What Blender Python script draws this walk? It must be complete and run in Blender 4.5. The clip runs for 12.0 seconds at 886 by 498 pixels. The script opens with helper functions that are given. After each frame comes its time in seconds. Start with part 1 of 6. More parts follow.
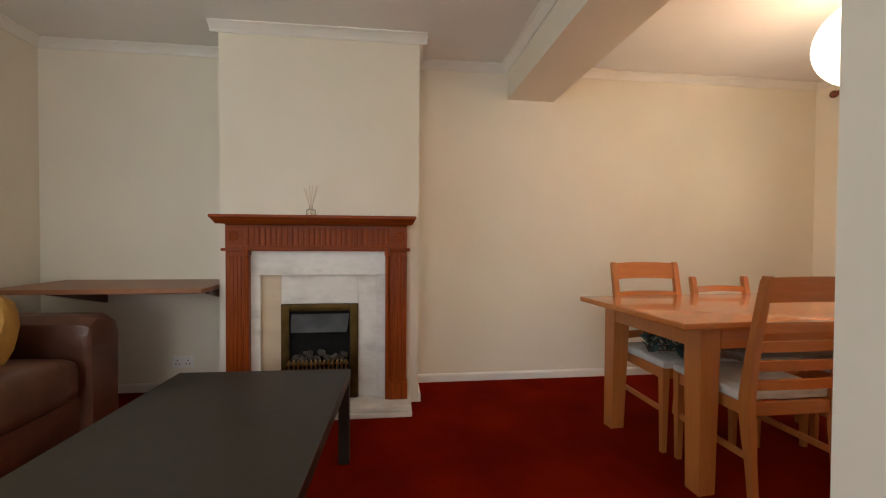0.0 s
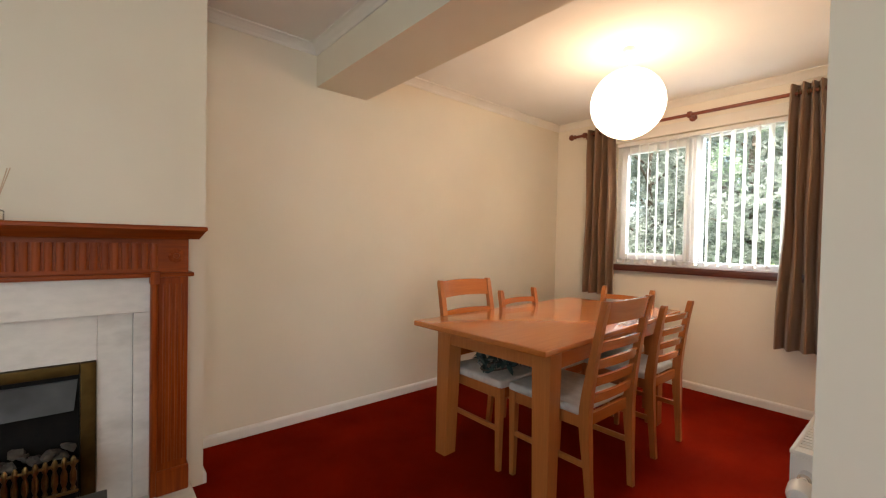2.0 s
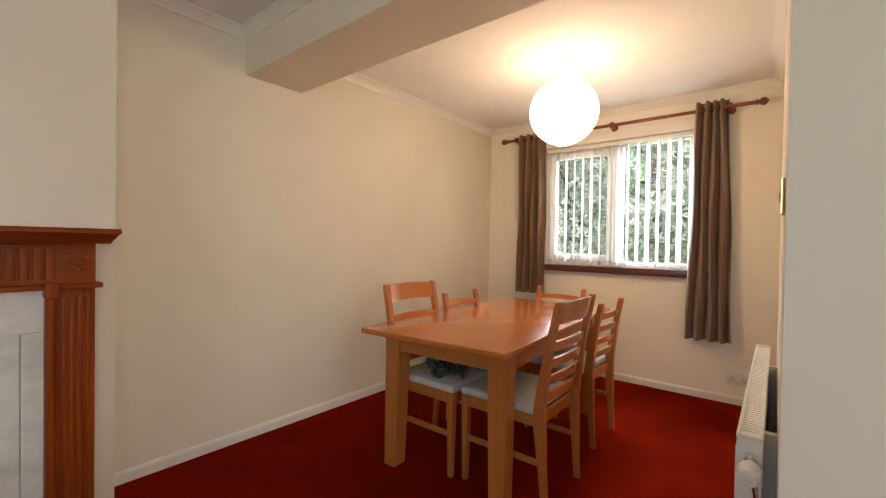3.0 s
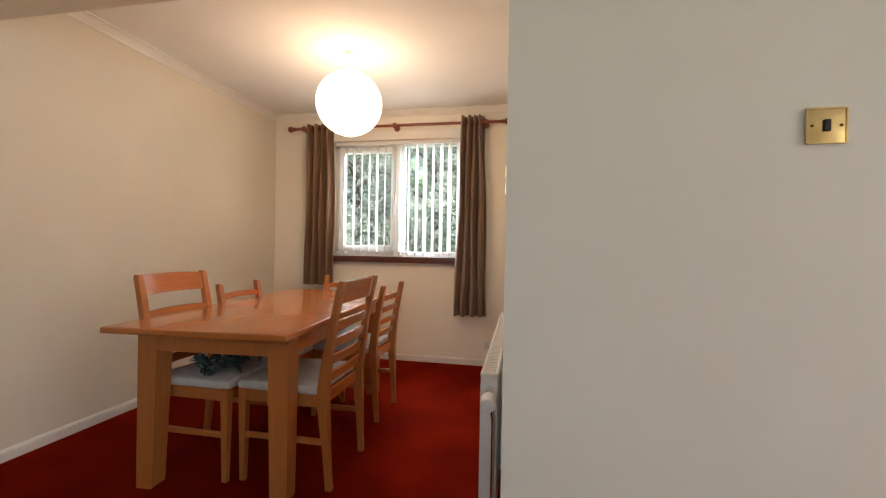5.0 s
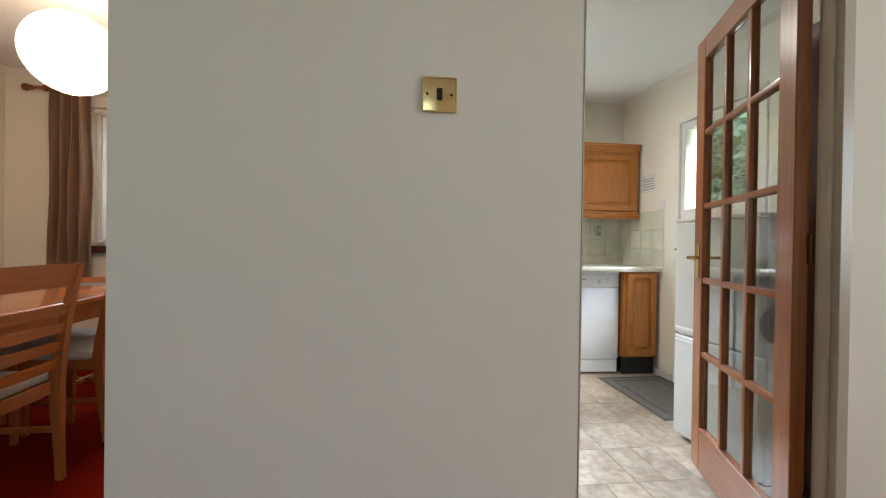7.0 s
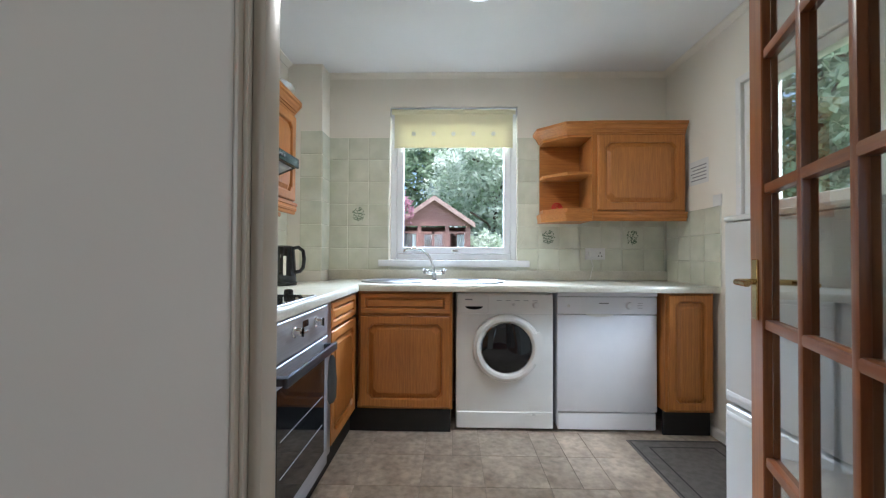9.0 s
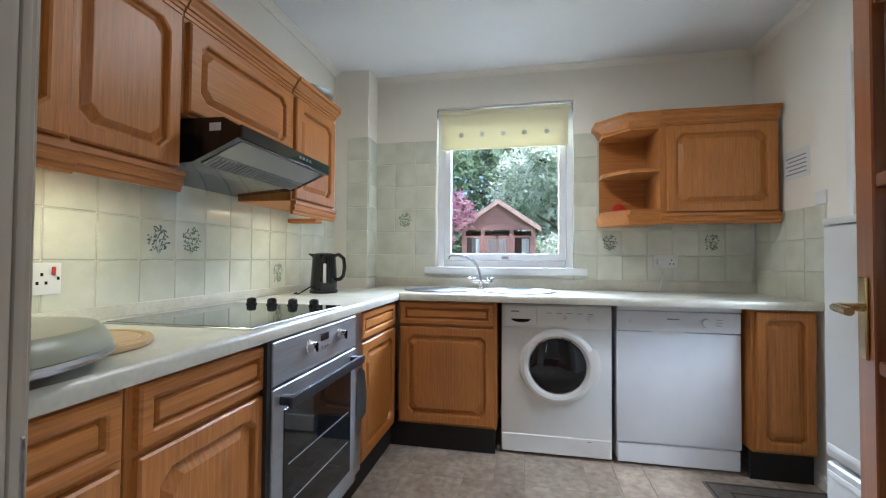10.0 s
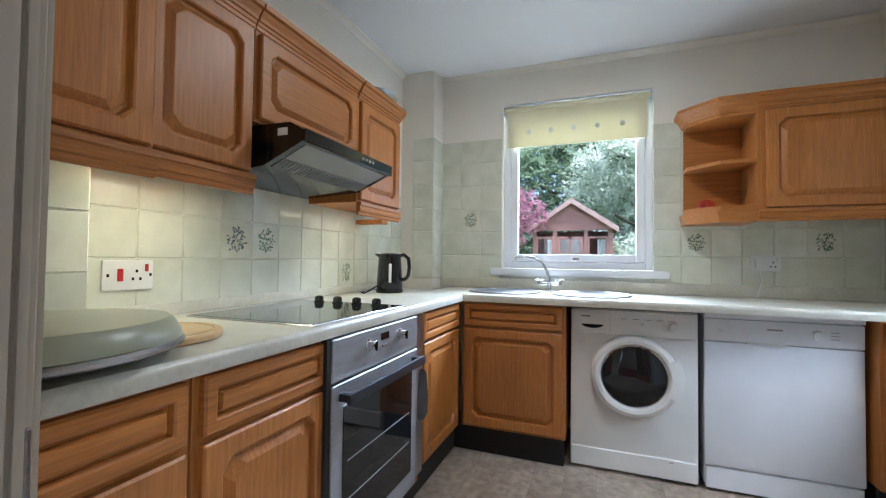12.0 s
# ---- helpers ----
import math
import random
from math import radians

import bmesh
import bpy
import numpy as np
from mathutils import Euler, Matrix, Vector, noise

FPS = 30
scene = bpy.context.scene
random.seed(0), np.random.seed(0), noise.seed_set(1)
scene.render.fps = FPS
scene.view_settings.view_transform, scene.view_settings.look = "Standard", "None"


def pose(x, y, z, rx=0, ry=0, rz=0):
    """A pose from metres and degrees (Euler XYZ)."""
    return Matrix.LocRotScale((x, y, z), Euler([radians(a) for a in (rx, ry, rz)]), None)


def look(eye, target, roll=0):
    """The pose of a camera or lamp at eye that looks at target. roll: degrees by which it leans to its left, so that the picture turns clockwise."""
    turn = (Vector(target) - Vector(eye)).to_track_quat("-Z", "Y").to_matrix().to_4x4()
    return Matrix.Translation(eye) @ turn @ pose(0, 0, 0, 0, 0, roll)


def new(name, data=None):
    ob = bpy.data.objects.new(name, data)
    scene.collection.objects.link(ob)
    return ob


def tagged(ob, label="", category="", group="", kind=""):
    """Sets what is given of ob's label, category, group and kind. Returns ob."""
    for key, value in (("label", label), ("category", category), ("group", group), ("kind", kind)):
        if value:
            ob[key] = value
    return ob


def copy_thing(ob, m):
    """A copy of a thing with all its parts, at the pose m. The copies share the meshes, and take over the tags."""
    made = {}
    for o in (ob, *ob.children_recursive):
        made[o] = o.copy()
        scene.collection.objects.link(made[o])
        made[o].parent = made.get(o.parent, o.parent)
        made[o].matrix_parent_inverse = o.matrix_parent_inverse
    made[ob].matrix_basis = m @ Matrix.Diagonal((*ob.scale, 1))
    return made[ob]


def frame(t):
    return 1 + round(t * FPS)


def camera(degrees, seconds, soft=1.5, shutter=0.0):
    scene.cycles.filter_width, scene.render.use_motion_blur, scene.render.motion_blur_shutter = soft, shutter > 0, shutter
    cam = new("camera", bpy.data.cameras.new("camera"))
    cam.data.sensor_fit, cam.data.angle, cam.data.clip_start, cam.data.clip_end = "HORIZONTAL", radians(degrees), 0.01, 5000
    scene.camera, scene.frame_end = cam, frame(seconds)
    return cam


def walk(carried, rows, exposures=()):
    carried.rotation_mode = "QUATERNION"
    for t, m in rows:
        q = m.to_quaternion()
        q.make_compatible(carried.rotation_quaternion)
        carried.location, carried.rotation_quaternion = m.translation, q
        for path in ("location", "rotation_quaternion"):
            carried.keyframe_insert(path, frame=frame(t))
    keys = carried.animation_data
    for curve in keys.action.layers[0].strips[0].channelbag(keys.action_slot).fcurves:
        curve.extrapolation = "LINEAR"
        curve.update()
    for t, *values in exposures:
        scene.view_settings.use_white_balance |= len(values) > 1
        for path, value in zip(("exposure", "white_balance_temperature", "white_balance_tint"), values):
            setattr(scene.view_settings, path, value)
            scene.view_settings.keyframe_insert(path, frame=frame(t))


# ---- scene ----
cam = camera(93.7, 12.0, 1.2)
PATH = [
    (0, (1.238, 1.396, 1.081), (1.479, 3.381, 1.044), 0.3),
    (0.5, (1.159, 1.521, 1.121), (1.697, 3.447, 1.086), 0.6),
    (1, (1.085, 1.636, 1.15), (1.924, 3.45, 1.113), 0.9),
    (1.5, (1.04, 1.78, 1.169), (2.138, 3.452, 1.126), 0.9),
    (2, (0.993, 1.931, 1.196), (2.289, 3.454, 1.157), 1.2),
    (2.5, (0.953, 2.043, 1.204), (2.383, 3.44, 1.174), 1.1),
    (4.5, (0.917, 2.104, 1.15), (2.814, 2.735, 1.129), 1.0),
    (5, (0.909, 2.018, 1.118), (2.873, 2.396, 1.107), 1.0),
    (5.5, (0.883, 1.894, 1.105), (2.874, 2.074, 1.09), 0.8),
    (6, (0.883, 1.742, 1.085), (2.882, 1.761, 1.065), 0.8),
    (6.5, (0.913, 1.594, 1.057), (2.909, 1.471, 1.032), 0.8),
    (7, (1.032, 1.434, 1.050), (3.016, 1.186, 1.036), 0.8),
    (7.2, (1.115, 1.354, 1.066), (3.099, 1.108, 1.044), 0.7),
    (8.8, (1.67, 0.826, 1.07), (3.669, 0.818, 1.102), 0.4),
    (9, (1.731, 0.781, 1.078), (3.73, 0.828, 1.109), 0.3),
    (9.5, (1.845, 0.692, 1.078), (3.835, 0.89, 1.122), 0.4),
    (10, (1.897, 0.628, 1.102), (3.859, 1.014, 1.149), 0.4),
    (10.5, (1.929, 0.594, 1.113), (3.863, 1.101, 1.166), 0.5),
    (11, (1.945, 0.593, 1.12), (3.865, 1.152, 1.173), 0.6),
    (11.5, (1.951, 0.589, 1.12), (3.855, 1.2, 1.172), 0.7),
    (12, (1.953, 0.601, 1.097), (3.82, 1.316, 1.148), 0.7),
]
walk(cam, [(t, look(eye, target, roll)) for t, eye, target, roll in PATH], [(0, 2.0, 6750, 10), (2.7, 2.05, 6800, 10), (5.0, 1.85, 6550, 10), (6.5, 1.75, 6200, 10), (7.0, 1.6, 6150, 6), (9.0, 1.1, 5600, 8), (12, 1.03, 5400, 9)])

# ---- plan ----
XW, XP, XPE, XE = -1.17, 2.046, 2.112, 4.835
YS, YK, YKN, YD, YN, YB = -2.05, -0.80, 1.965, 2.066, 4.565, 4.175
ZC, T = 2.44, 0.25
DOOR0, DOOR1, DOORH = 0.19, 0.947, 2.06
BX0, BX1 = 0.150, 1.412
BM0, BM1, BMZ = 2.12, 2.49, 2.184
WX0, WX1 = -0.95, 1.15

# ---- light ----
world = bpy.data.worlds.new("overcast_sky")
scene.world = world
world.use_nodes = True
wn = world.node_tree.nodes
sky = wn.new("ShaderNodeTexSky")
sky.sky_type, sky.sun_disc = "NISHITA", False
sky.sun_elevation, sky.sun_rotation = radians(66), radians(215)
sky.air_density, sky.dust_density = 1.0, 3.0
world.node_tree.links.new(sky.outputs[0], wn["Background"].inputs[0])
wn["Background"].inputs[1].default_value = 0.15


def lamp_area(name, m, sx, sy, power, colour):
    d = bpy.data.lights.new(name, "AREA")
    d.shape, d.size, d.size_y, d.energy, d.color = "RECTANGLE", sx, sy, power, colour
    ob = new(name, d)
    ob.matrix_world = m
    return ob


sun = bpy.data.lights.new("sun", "SUN")
sun.energy, sun.angle, sun.color = 5.0, radians(25), (1.0, 0.97, 0.93)
new("sun", sun).matrix_world = look((0, 0, 10), (1.8, 2.6, 3.0))
# skylight: two lamps fill unseen window openings, the others stand for the sky above the garden openings
lamp_area("assumed_front_skylight", look((0.1, YS - 0.02, 1.5), (0.1, 0.6, 1.2)), 2.0, 1.15, 12.5, (0.92, 0.96, 1.0))
lamp_area("added_side_skylight", look((XW - 0.02, 2.1, 1.5), (1.0, 2.1, 1.3)), 1.4, 1.15, 3.4, (0.78, 0.90, 1.0))
lamp_area("skylight_kitchen_window", look((6.2, 0.78, 2.85), (3.2, 0.7, 1.0)), 1.6, 0.9, 225, (0.76, 0.86, 1.0))
lamp_area("skylight_dining_window", look((6.2, 3.2, 3.15), (3.8, 3.2, 0.8)), 2.4, 1.2, 50, (0.88, 0.94, 1.0))
lamp_area("skylight_back_door", look((2.9, -2.0, 3.8), (4.2, -0.2, 0.5)), 2.0, 1.6, 200, (0.80, 0.90, 1.0))
# lamps
bulb = bpy.data.lights.new("pendant_bulb", "POINT")
bulb.energy, bulb.color, bulb.shadow_soft_size = 5.0, (1.0, 0.61, 0.33), 0.1
new("pendant_bulb", bulb).location = (3.588, 3.206, 1.89)
lamp_area("kitchen_ceiling_lamp", pose(3.73, 0.655, 2.335), 0.2, 0.2, 6.0, (1.0, 0.92, 0.80))
lamp_area("under_cabinet_lamp", pose(2.80, 1.722, 1.338), 0.30, 0.012, 0.8, (1.0, 0.90, 0.58))
lamp_area("under_cabinet_lamp_small", pose(3.85, 1.722, 1.338), 0.3, 0.012, 0.5, (1.0, 0.90, 0.58))

# ---- materials ----


def mat(name, colour, rough=0.5, metal=0.0, coat=0.0):
    m = bpy.data.materials.new(name)
    m.use_nodes = True
    b = m.node_tree.nodes["Principled BSDF"]
    b.inputs["Base Color"].default_value = (*colour, 1)
    b.inputs["Roughness"].default_value = rough
    b.inputs["Metallic"].default_value = metal
    b.inputs["Coat Weight"].default_value = coat
    return m


def nodes(m):
    return m.node_tree.nodes, m.node_tree.links, m.node_tree.nodes["Principled BSDF"]


def mottle(m, c2, scale=6.0, detail=4.0, stretch=(1, 1, 1), lo=0.35, hi=0.65, bump=0.0, bump_scale=200.0, per_object=0.0, rough2=None, world_space=False, fine=0.0, fine_scale=8.0):
    """Two scales of colour change and a fine relief."""
    n, l, b = nodes(m)
    c1 = tuple(b.inputs["Base Color"].default_value)
    tc = n.new("ShaderNodeTexCoord")
    mp = n.new("ShaderNodeMapping")
    mp.inputs["Scale"].default_value = stretch
    if world_space:
        geo = n.new("ShaderNodeNewGeometry")
        l.new(geo.outputs["Position"], mp.inputs["Vector"])
    else:
        l.new(tc.outputs["Object"], mp.inputs["Vector"])
    vec = mp.outputs["Vector"]
    if per_object:
        oi = n.new("ShaderNodeObjectInfo")
        mul = n.new("ShaderNodeMath")
        mul.operation, mul.inputs[1].default_value = "MULTIPLY", 37.0
        l.new(oi.outputs["Random"], mul.inputs[0])
        add = n.new("ShaderNodeVectorMath")
        add.operation = "ADD"
        l.new(vec, add.inputs[0])
        l.new(mul.outputs[0], add.inputs[1])
        vec = add.outputs[0]
    nz = n.new("ShaderNodeTexNoise")
    nz.inputs["Scale"].default_value, nz.inputs["Detail"].default_value = scale, detail
    l.new(vec, nz.inputs["Vector"])
    ramp = n.new("ShaderNodeMapRange")
    ramp.inputs["From Min"].default_value, ramp.inputs["From Max"].default_value = lo, hi
    l.new(nz.outputs["Fac"], ramp.inputs["Value"])
    mix = n.new("ShaderNodeMix")
    mix.data_type = "RGBA"
    mix.inputs["A"].default_value, mix.inputs["B"].default_value = c1, (*c2, 1)
    l.new(ramp.outputs["Result"], mix.inputs["Factor"])
    out = mix.outputs["Result"]
    if per_object:
        hs = n.new("ShaderNodeHueSaturation")
        mr = n.new("ShaderNodeMapRange")
        mr.inputs["To Min"].default_value, mr.inputs["To Max"].default_value = 1 - per_object, 1 + per_object
        l.new(oi.outputs["Random"], mr.inputs["Value"])
        l.new(mr.outputs["Result"], hs.inputs["Value"])
        l.new(out, hs.inputs["Color"])
        out = hs.outputs["Color"]
    if fine:
        nf = n.new("ShaderNodeTexNoise")
        nf.inputs["Scale"].default_value, nf.inputs["Detail"].default_value = scale * fine_scale, 5
        l.new(vec, nf.inputs["Vector"])
        fr = n.new("ShaderNodeMapRange")
        fr.inputs["From Min"].default_value, fr.inputs["From Max"].default_value = 0.3, 0.62
        fr.inputs["To Min"].default_value, fr.inputs["To Max"].default_value = 1 - fine, 1 + fine * 0.4
        l.new(nf.outputs["Fac"], fr.inputs["Value"])
        hf = n.new("ShaderNodeHueSaturation")
        l.new(fr.outputs["Result"], hf.inputs["Value"])
        l.new(out, hf.inputs["Color"])
        out = hf.outputs["Color"]
    l.new(out, b.inputs["Base Color"])
    if rough2 is not None:
        rr = n.new("ShaderNodeMapRange")
        rr.inputs["To Min"].default_value, rr.inputs["To Max"].default_value = b.inputs["Roughness"].default_value, rough2
        l.new(nz.outputs["Fac"], rr.inputs["Value"])
        l.new(rr.outputs["Result"], b.inputs["Roughness"])
    if bump:
        nb = n.new("ShaderNodeTexNoise")
        nb.inputs["Scale"].default_value, nb.inputs["Detail"].default_value = bump_scale, 3
        l.new(vec, nb.inputs["Vector"])
        bp = n.new("ShaderNodeBump")
        bp.inputs["Strength"].default_value, bp.inputs["Distance"].default_value = bump, 0.004
        l.new(nb.outputs["Fac"], bp.inputs["Height"])
        l.new(bp.outputs["Normal"], b.inputs["Normal"])
    return m


def wood(name, c1, c2, axis="z", rough=0.4, coat=0.0, scale=1.0, lo=0.30, hi=0.72, spread=0.06, fine=0.12):
    """Grain along one axis of the object."""
    s = {"x": (1.2, 26, 26), "y": (26, 1.2, 26), "z": (26, 26, 1.2)}[axis]
    m = mat(name, c1, rough, 0, coat)
    return mottle(m, c2, 2.6 * scale, 9, s, lo, hi, 0.12, 3.0, spread, fine=fine, fine_scale=3.2)


M = {}
M["wall"] = mottle(mat("cream_wallpaper", (0.755, 0.70, 0.59), 0.75), (0.71, 0.655, 0.545), 1.3, 5, bump=0.05, bump_scale=90, world_space=True)
M["kwall"] = mottle(mat("cream_emulsion", (0.83, 0.785, 0.69), 0.7), (0.80, 0.75, 0.65), 1.2, 5, bump=0.04, bump_scale=70, world_space=True)
M["ceiling"] = mottle(mat("white_ceiling_paint", (0.80, 0.79, 0.77), 0.8), (0.76, 0.75, 0.73), 1.5, 4, bump=0.12, bump_scale=80, world_space=True)
M["white"] = mottle(mat("white_gloss_paint", (0.78, 0.76, 0.72), 0.35), (0.73, 0.71, 0.66), 4, 4, per_object=0.02)
M["carpet"] = mottle(mat("red_carpet", (0.215, 0.0095, 0.0012), 0.95), (0.135, 0.005, 0.0008), 2.2, 8, bump=0.9, bump_scale=420, world_space=True)
nodes(M["carpet"])[2].inputs["Specular IOR Level"].default_value = 0.02
M["vinyl"] = mottle(mat("stone_pattern_vinyl", (0.43, 0.355, 0.28), 0.36), (0.27, 0.21, 0.155), 5.5, 8, lo=0.35, hi=0.68, bump=0.06, bump_scale=60, per_object=0.12, world_space=True, rough2=0.5, fine=0.3, fine_scale=5)
M["grout"] = mat("vinyl_joint", (0.26, 0.215, 0.17), 0.6)
M["tile"] = mottle(mat("pale_green_glazed_tile", (0.72, 0.71, 0.595), 0.14), (0.57, 0.58, 0.455), 7, 3, lo=0.3, hi=0.72, per_object=0.035, bump=0.05, bump_scale=9, fine=0.06, fine_scale=4)
M["tilegrout"] = mat("tile_grout", (0.69, 0.68, 0.58), 0.8)
M["motif"] = mat("printed_flower_blue_grey", (0.07, 0.10, 0.11), 0.3)
M["motif_green"] = mat("printed_leaf_green", (0.055, 0.11, 0.05), 0.3)
M["oakx"] = wood("honey_oak_x", (0.47, 0.185, 0.036), (0.37, 0.132, 0.025), "x", 0.42, 0.0, 1.3, fine=0.18)
M["oaky"] = wood("honey_oak_y", (0.47, 0.185, 0.036), (0.37, 0.132, 0.025), "y", 0.42, 0.0, 1.3, fine=0.18)
M["oakz"] = wood("honey_oak_z", (0.47, 0.185, 0.036), (0.37, 0.132, 0.025), "z", 0.42, 0.0, 1.3, fine=0.18)


def growth_rings(m, axis, strength):
    """Thin darker year-ring lines along the grain."""
    n, l, b = nodes(m)
    tc, mp, wv = n.new("ShaderNodeTexCoord"), n.new("ShaderNodeMapping"), n.new("ShaderNodeTexWave")
    oi, ad = n.new("ShaderNodeObjectInfo"), n.new("ShaderNodeVectorMath")
    l.new(tc.outputs["Object"], ad.inputs[0])
    l.new(oi.outputs["Random"], ad.inputs[1])
    l.new(ad.outputs[0], mp.inputs["Vector"])
    mp.inputs["Scale"].default_value = {"x": (0.9, 9, 9), "y": (9, 0.9, 9), "z": (9, 9, 0.9)}[axis]
    wv.wave_type, wv.bands_direction, wv.wave_profile = "BANDS", "X" if axis == "z" else "Z", "SAW"
    wv.inputs["Scale"].default_value, wv.inputs["Distortion"].default_value = 1.9, 9.0
    wv.inputs["Detail"].default_value, wv.inputs["Detail Scale"].default_value = 4.0, 0.9
    l.new(mp.outputs["Vector"], wv.inputs["Vector"])
    mr = n.new("ShaderNodeMapRange")
    mr.inputs["From Min"].default_value, mr.inputs["From Max"].default_value = 0.35, 1.0
    mr.inputs["To Min"].default_value, mr.inputs["To Max"].default_value = 1.0, 1.0 - strength
    fade, patch = n.new("ShaderNodeMath"), n.new("ShaderNodeTexNoise")
    patch.inputs["Scale"].default_value, patch.inputs["Detail"].default_value = 0.8, 2.0
    l.new(mp.outputs["Vector"], patch.inputs["Vector"])
    fade.operation = "MULTIPLY"
    soft_edge = n.new("ShaderNodeMapRange")
    soft_edge.inputs["From Min"].default_value, soft_edge.inputs["From Max"].default_value = 0.3, 0.65
    l.new(patch.outputs["Fac"], soft_edge.inputs["Value"])
    l.new(wv.outputs["Fac"], fade.inputs[0])
    l.new(soft_edge.outputs["Result"], fade.inputs[1])
    l.new(fade.outputs[0], mr.inputs["Value"])
    hs = n.new("ShaderNodeHueSaturation")
    l.new(b.inputs["Base Color"].links[0].from_socket, hs.inputs["Color"])
    l.new(mr.outputs["Result"], hs.inputs["Value"])
    l.new(hs.outputs["Color"], b.inputs["Base Color"])


for key in ("oakx", "oaky", "oakz"):
    growth_rings(M[key], key[-1], 0.2)
M["beechx"] = wood("orange_beech_x", (0.48, 0.155, 0.034), (0.43, 0.13, 0.027), "x", 0.24, 0.4, 0.8, spread=0.04, fine=0.06)
M["beechz"] = wood("orange_beech_z", (0.47, 0.165, 0.042), (0.41, 0.135, 0.032), "z", 0.32, 0.2, 0.8, spread=0.04, fine=0.08)
M["mahogx"] = wood("red_mahogany_x", (0.30, 0.060, 0.008), (0.18, 0.029, 0.004), "x", 0.38, 0.0)
M["mahogz"] = wood("red_mahogany_z", (0.30, 0.060, 0.008), (0.18, 0.029, 0.004), "z", 0.38, 0.0)
for key in ("mahogx", "mahogz"):
    nodes(M[key])[2].inputs["Specular IOR Level"].default_value = 0.15
M["doorz"] = wood("stained_hardwood_z", (0.31, 0.105, 0.026), (0.21, 0.062, 0.015), "z", 0.32, 0.2)
M["doorx"] = wood("stained_hardwood_x", (0.31, 0.105, 0.026), (0.21, 0.062, 0.015), "x", 0.32, 0.2)
M["shelfwood"] = wood("shelf_wood", (0.30, 0.12, 0.05), (0.21, 0.075, 0.03), "x", 0.4)
M["silldark"] = wood("dark_stained_sill", (0.10, 0.024, 0.012), (0.06, 0.014, 0.008), "y", 0.35, 0.2)
M["rod"] = wood("red_stained_pole", (0.22, 0.05, 0.02), (0.15, 0.03, 0.013), "y", 0.3, 0.3)
M["marble"] = mottle(mat("white_marble", (0.74, 0.71, 0.66), 0.2), (0.46, 0.43, 0.38), 3.4, 9, (1, 1, 2.0), 0.52, 0.80, fine=0.06, fine_scale=6)
# same marble, with the warm reflection on the left slip put into its colour
M["marble_warm_lit"] = mottle(mat("marble_tinted_by_reflection", (0.62, 0.50, 0.36), 0.2), (0.50, 0.39, 0.27), 3.4, 9, (1, 1, 2.0), 0.45, 0.78)
M["brass"] = mottle(mat("aged_brass", (0.10, 0.062, 0.02), 0.55, 1.0), (0.06, 0.036, 0.012), 12, 5)
M["brass_bright"] = mottle(mat("polished_brass", (0.72, 0.55, 0.26), 0.22, 1.0), (0.6, 0.45, 0.2), 15, 3)
M["black"] = mottle(mat("black_enamel", (0.008, 0.008, 0.008), 0.7), (0.012, 0.011, 0.010), 20, 3)
nodes(M["black"])[2].inputs["Specular IOR Level"].default_value = 0.1
M["brass_fret"] = mottle(mat("tarnished_fret_brass", (0.26, 0.17, 0.065), 0.4, 1.0), (0.16, 0.10, 0.04), 30, 4)
M["blackgloss"] = mat("black_gloss_plastic", (0.008, 0.008, 0.009), 0.1)
M["firegrey"] = mottle(mat("grey_fire_canopy", (0.10, 0.11, 0.12), 0.4, 0.6), (0.06, 0.065, 0.07), 6, 3)
M["coal"] = mottle(mat("ceramic_coal", (0.022, 0.020, 0.018), 0.9), (0.10, 0.085, 0.07), 12, 5, bump=0.6, bump_scale=60)
M["blackwood"] = mottle(mat("black_brown_veneer", (0.020, 0.016, 0.010), 0.42), (0.013, 0.010, 0.006), 8, 5, (1, 12, 12), bump=0.05, bump_scale=40)
M["leather"] = mottle(mat("brown_leather", (0.125, 0.044, 0.022), 0.33, 0, 0.12), (0.070, 0.023, 0.012), 5, 6, bump=0.35, bump_scale=150, rough2=0.5)
M["mustard"] = mottle(mat("mustard_fabric", (0.45, 0.24, 0.05), 0.9), (0.36, 0.18, 0.035), 12, 4, bump=0.5, bump_scale=300)
M["seat"] = mottle(mat("pale_grey_seat_fabric", (0.62, 0.60, 0.55), 0.9), (0.52, 0.50, 0.46), 25, 4, bump=0.4, bump_scale=350)
M["curtain"] = mottle(mat("taupe_curtain_satin", (0.235, 0.135, 0.075), 0.5), (0.165, 0.092, 0.05), 14, 3, (1, 1, 0.15), bump=0.2, bump_scale=300)
nodes(M["curtain"])[2].inputs["Sheen Weight"].default_value = 0.3
M["frame"] = mottle(mat("aged_cream_gloss", (0.46, 0.405, 0.31), 0.34), (0.40, 0.35, 0.26), 4, 4)
M["radiator"] = mottle(mat("white_radiator_enamel", (0.78, 0.75, 0.70), 0.3), (0.74, 0.71, 0.65), 8, 3)
M["enamel"] = mottle(mat("white_appliance_enamel", (0.84, 0.85, 0.88), 0.25), (0.80, 0.81, 0.845), 5, 3)
M["enamel_cream"] = mottle(mat("off_white_appliance_enamel", (0.84, 0.83, 0.795), 0.27), (0.80, 0.79, 0.75), 5, 3)
M["plastic"] = mat("white_plastic", (0.74, 0.73, 0.70), 0.35)
M["upvc"] = mottle(mat("white_upvc", (0.80, 0.80, 0.80), 0.3), (0.76, 0.76, 0.76), 5, 3)
M["grey"] = mat("grey_print", (0.25, 0.25, 0.26), 0.5)
M["darkglass"] = mat("dark_door_glass", (0.010, 0.011, 0.012), 0.04)
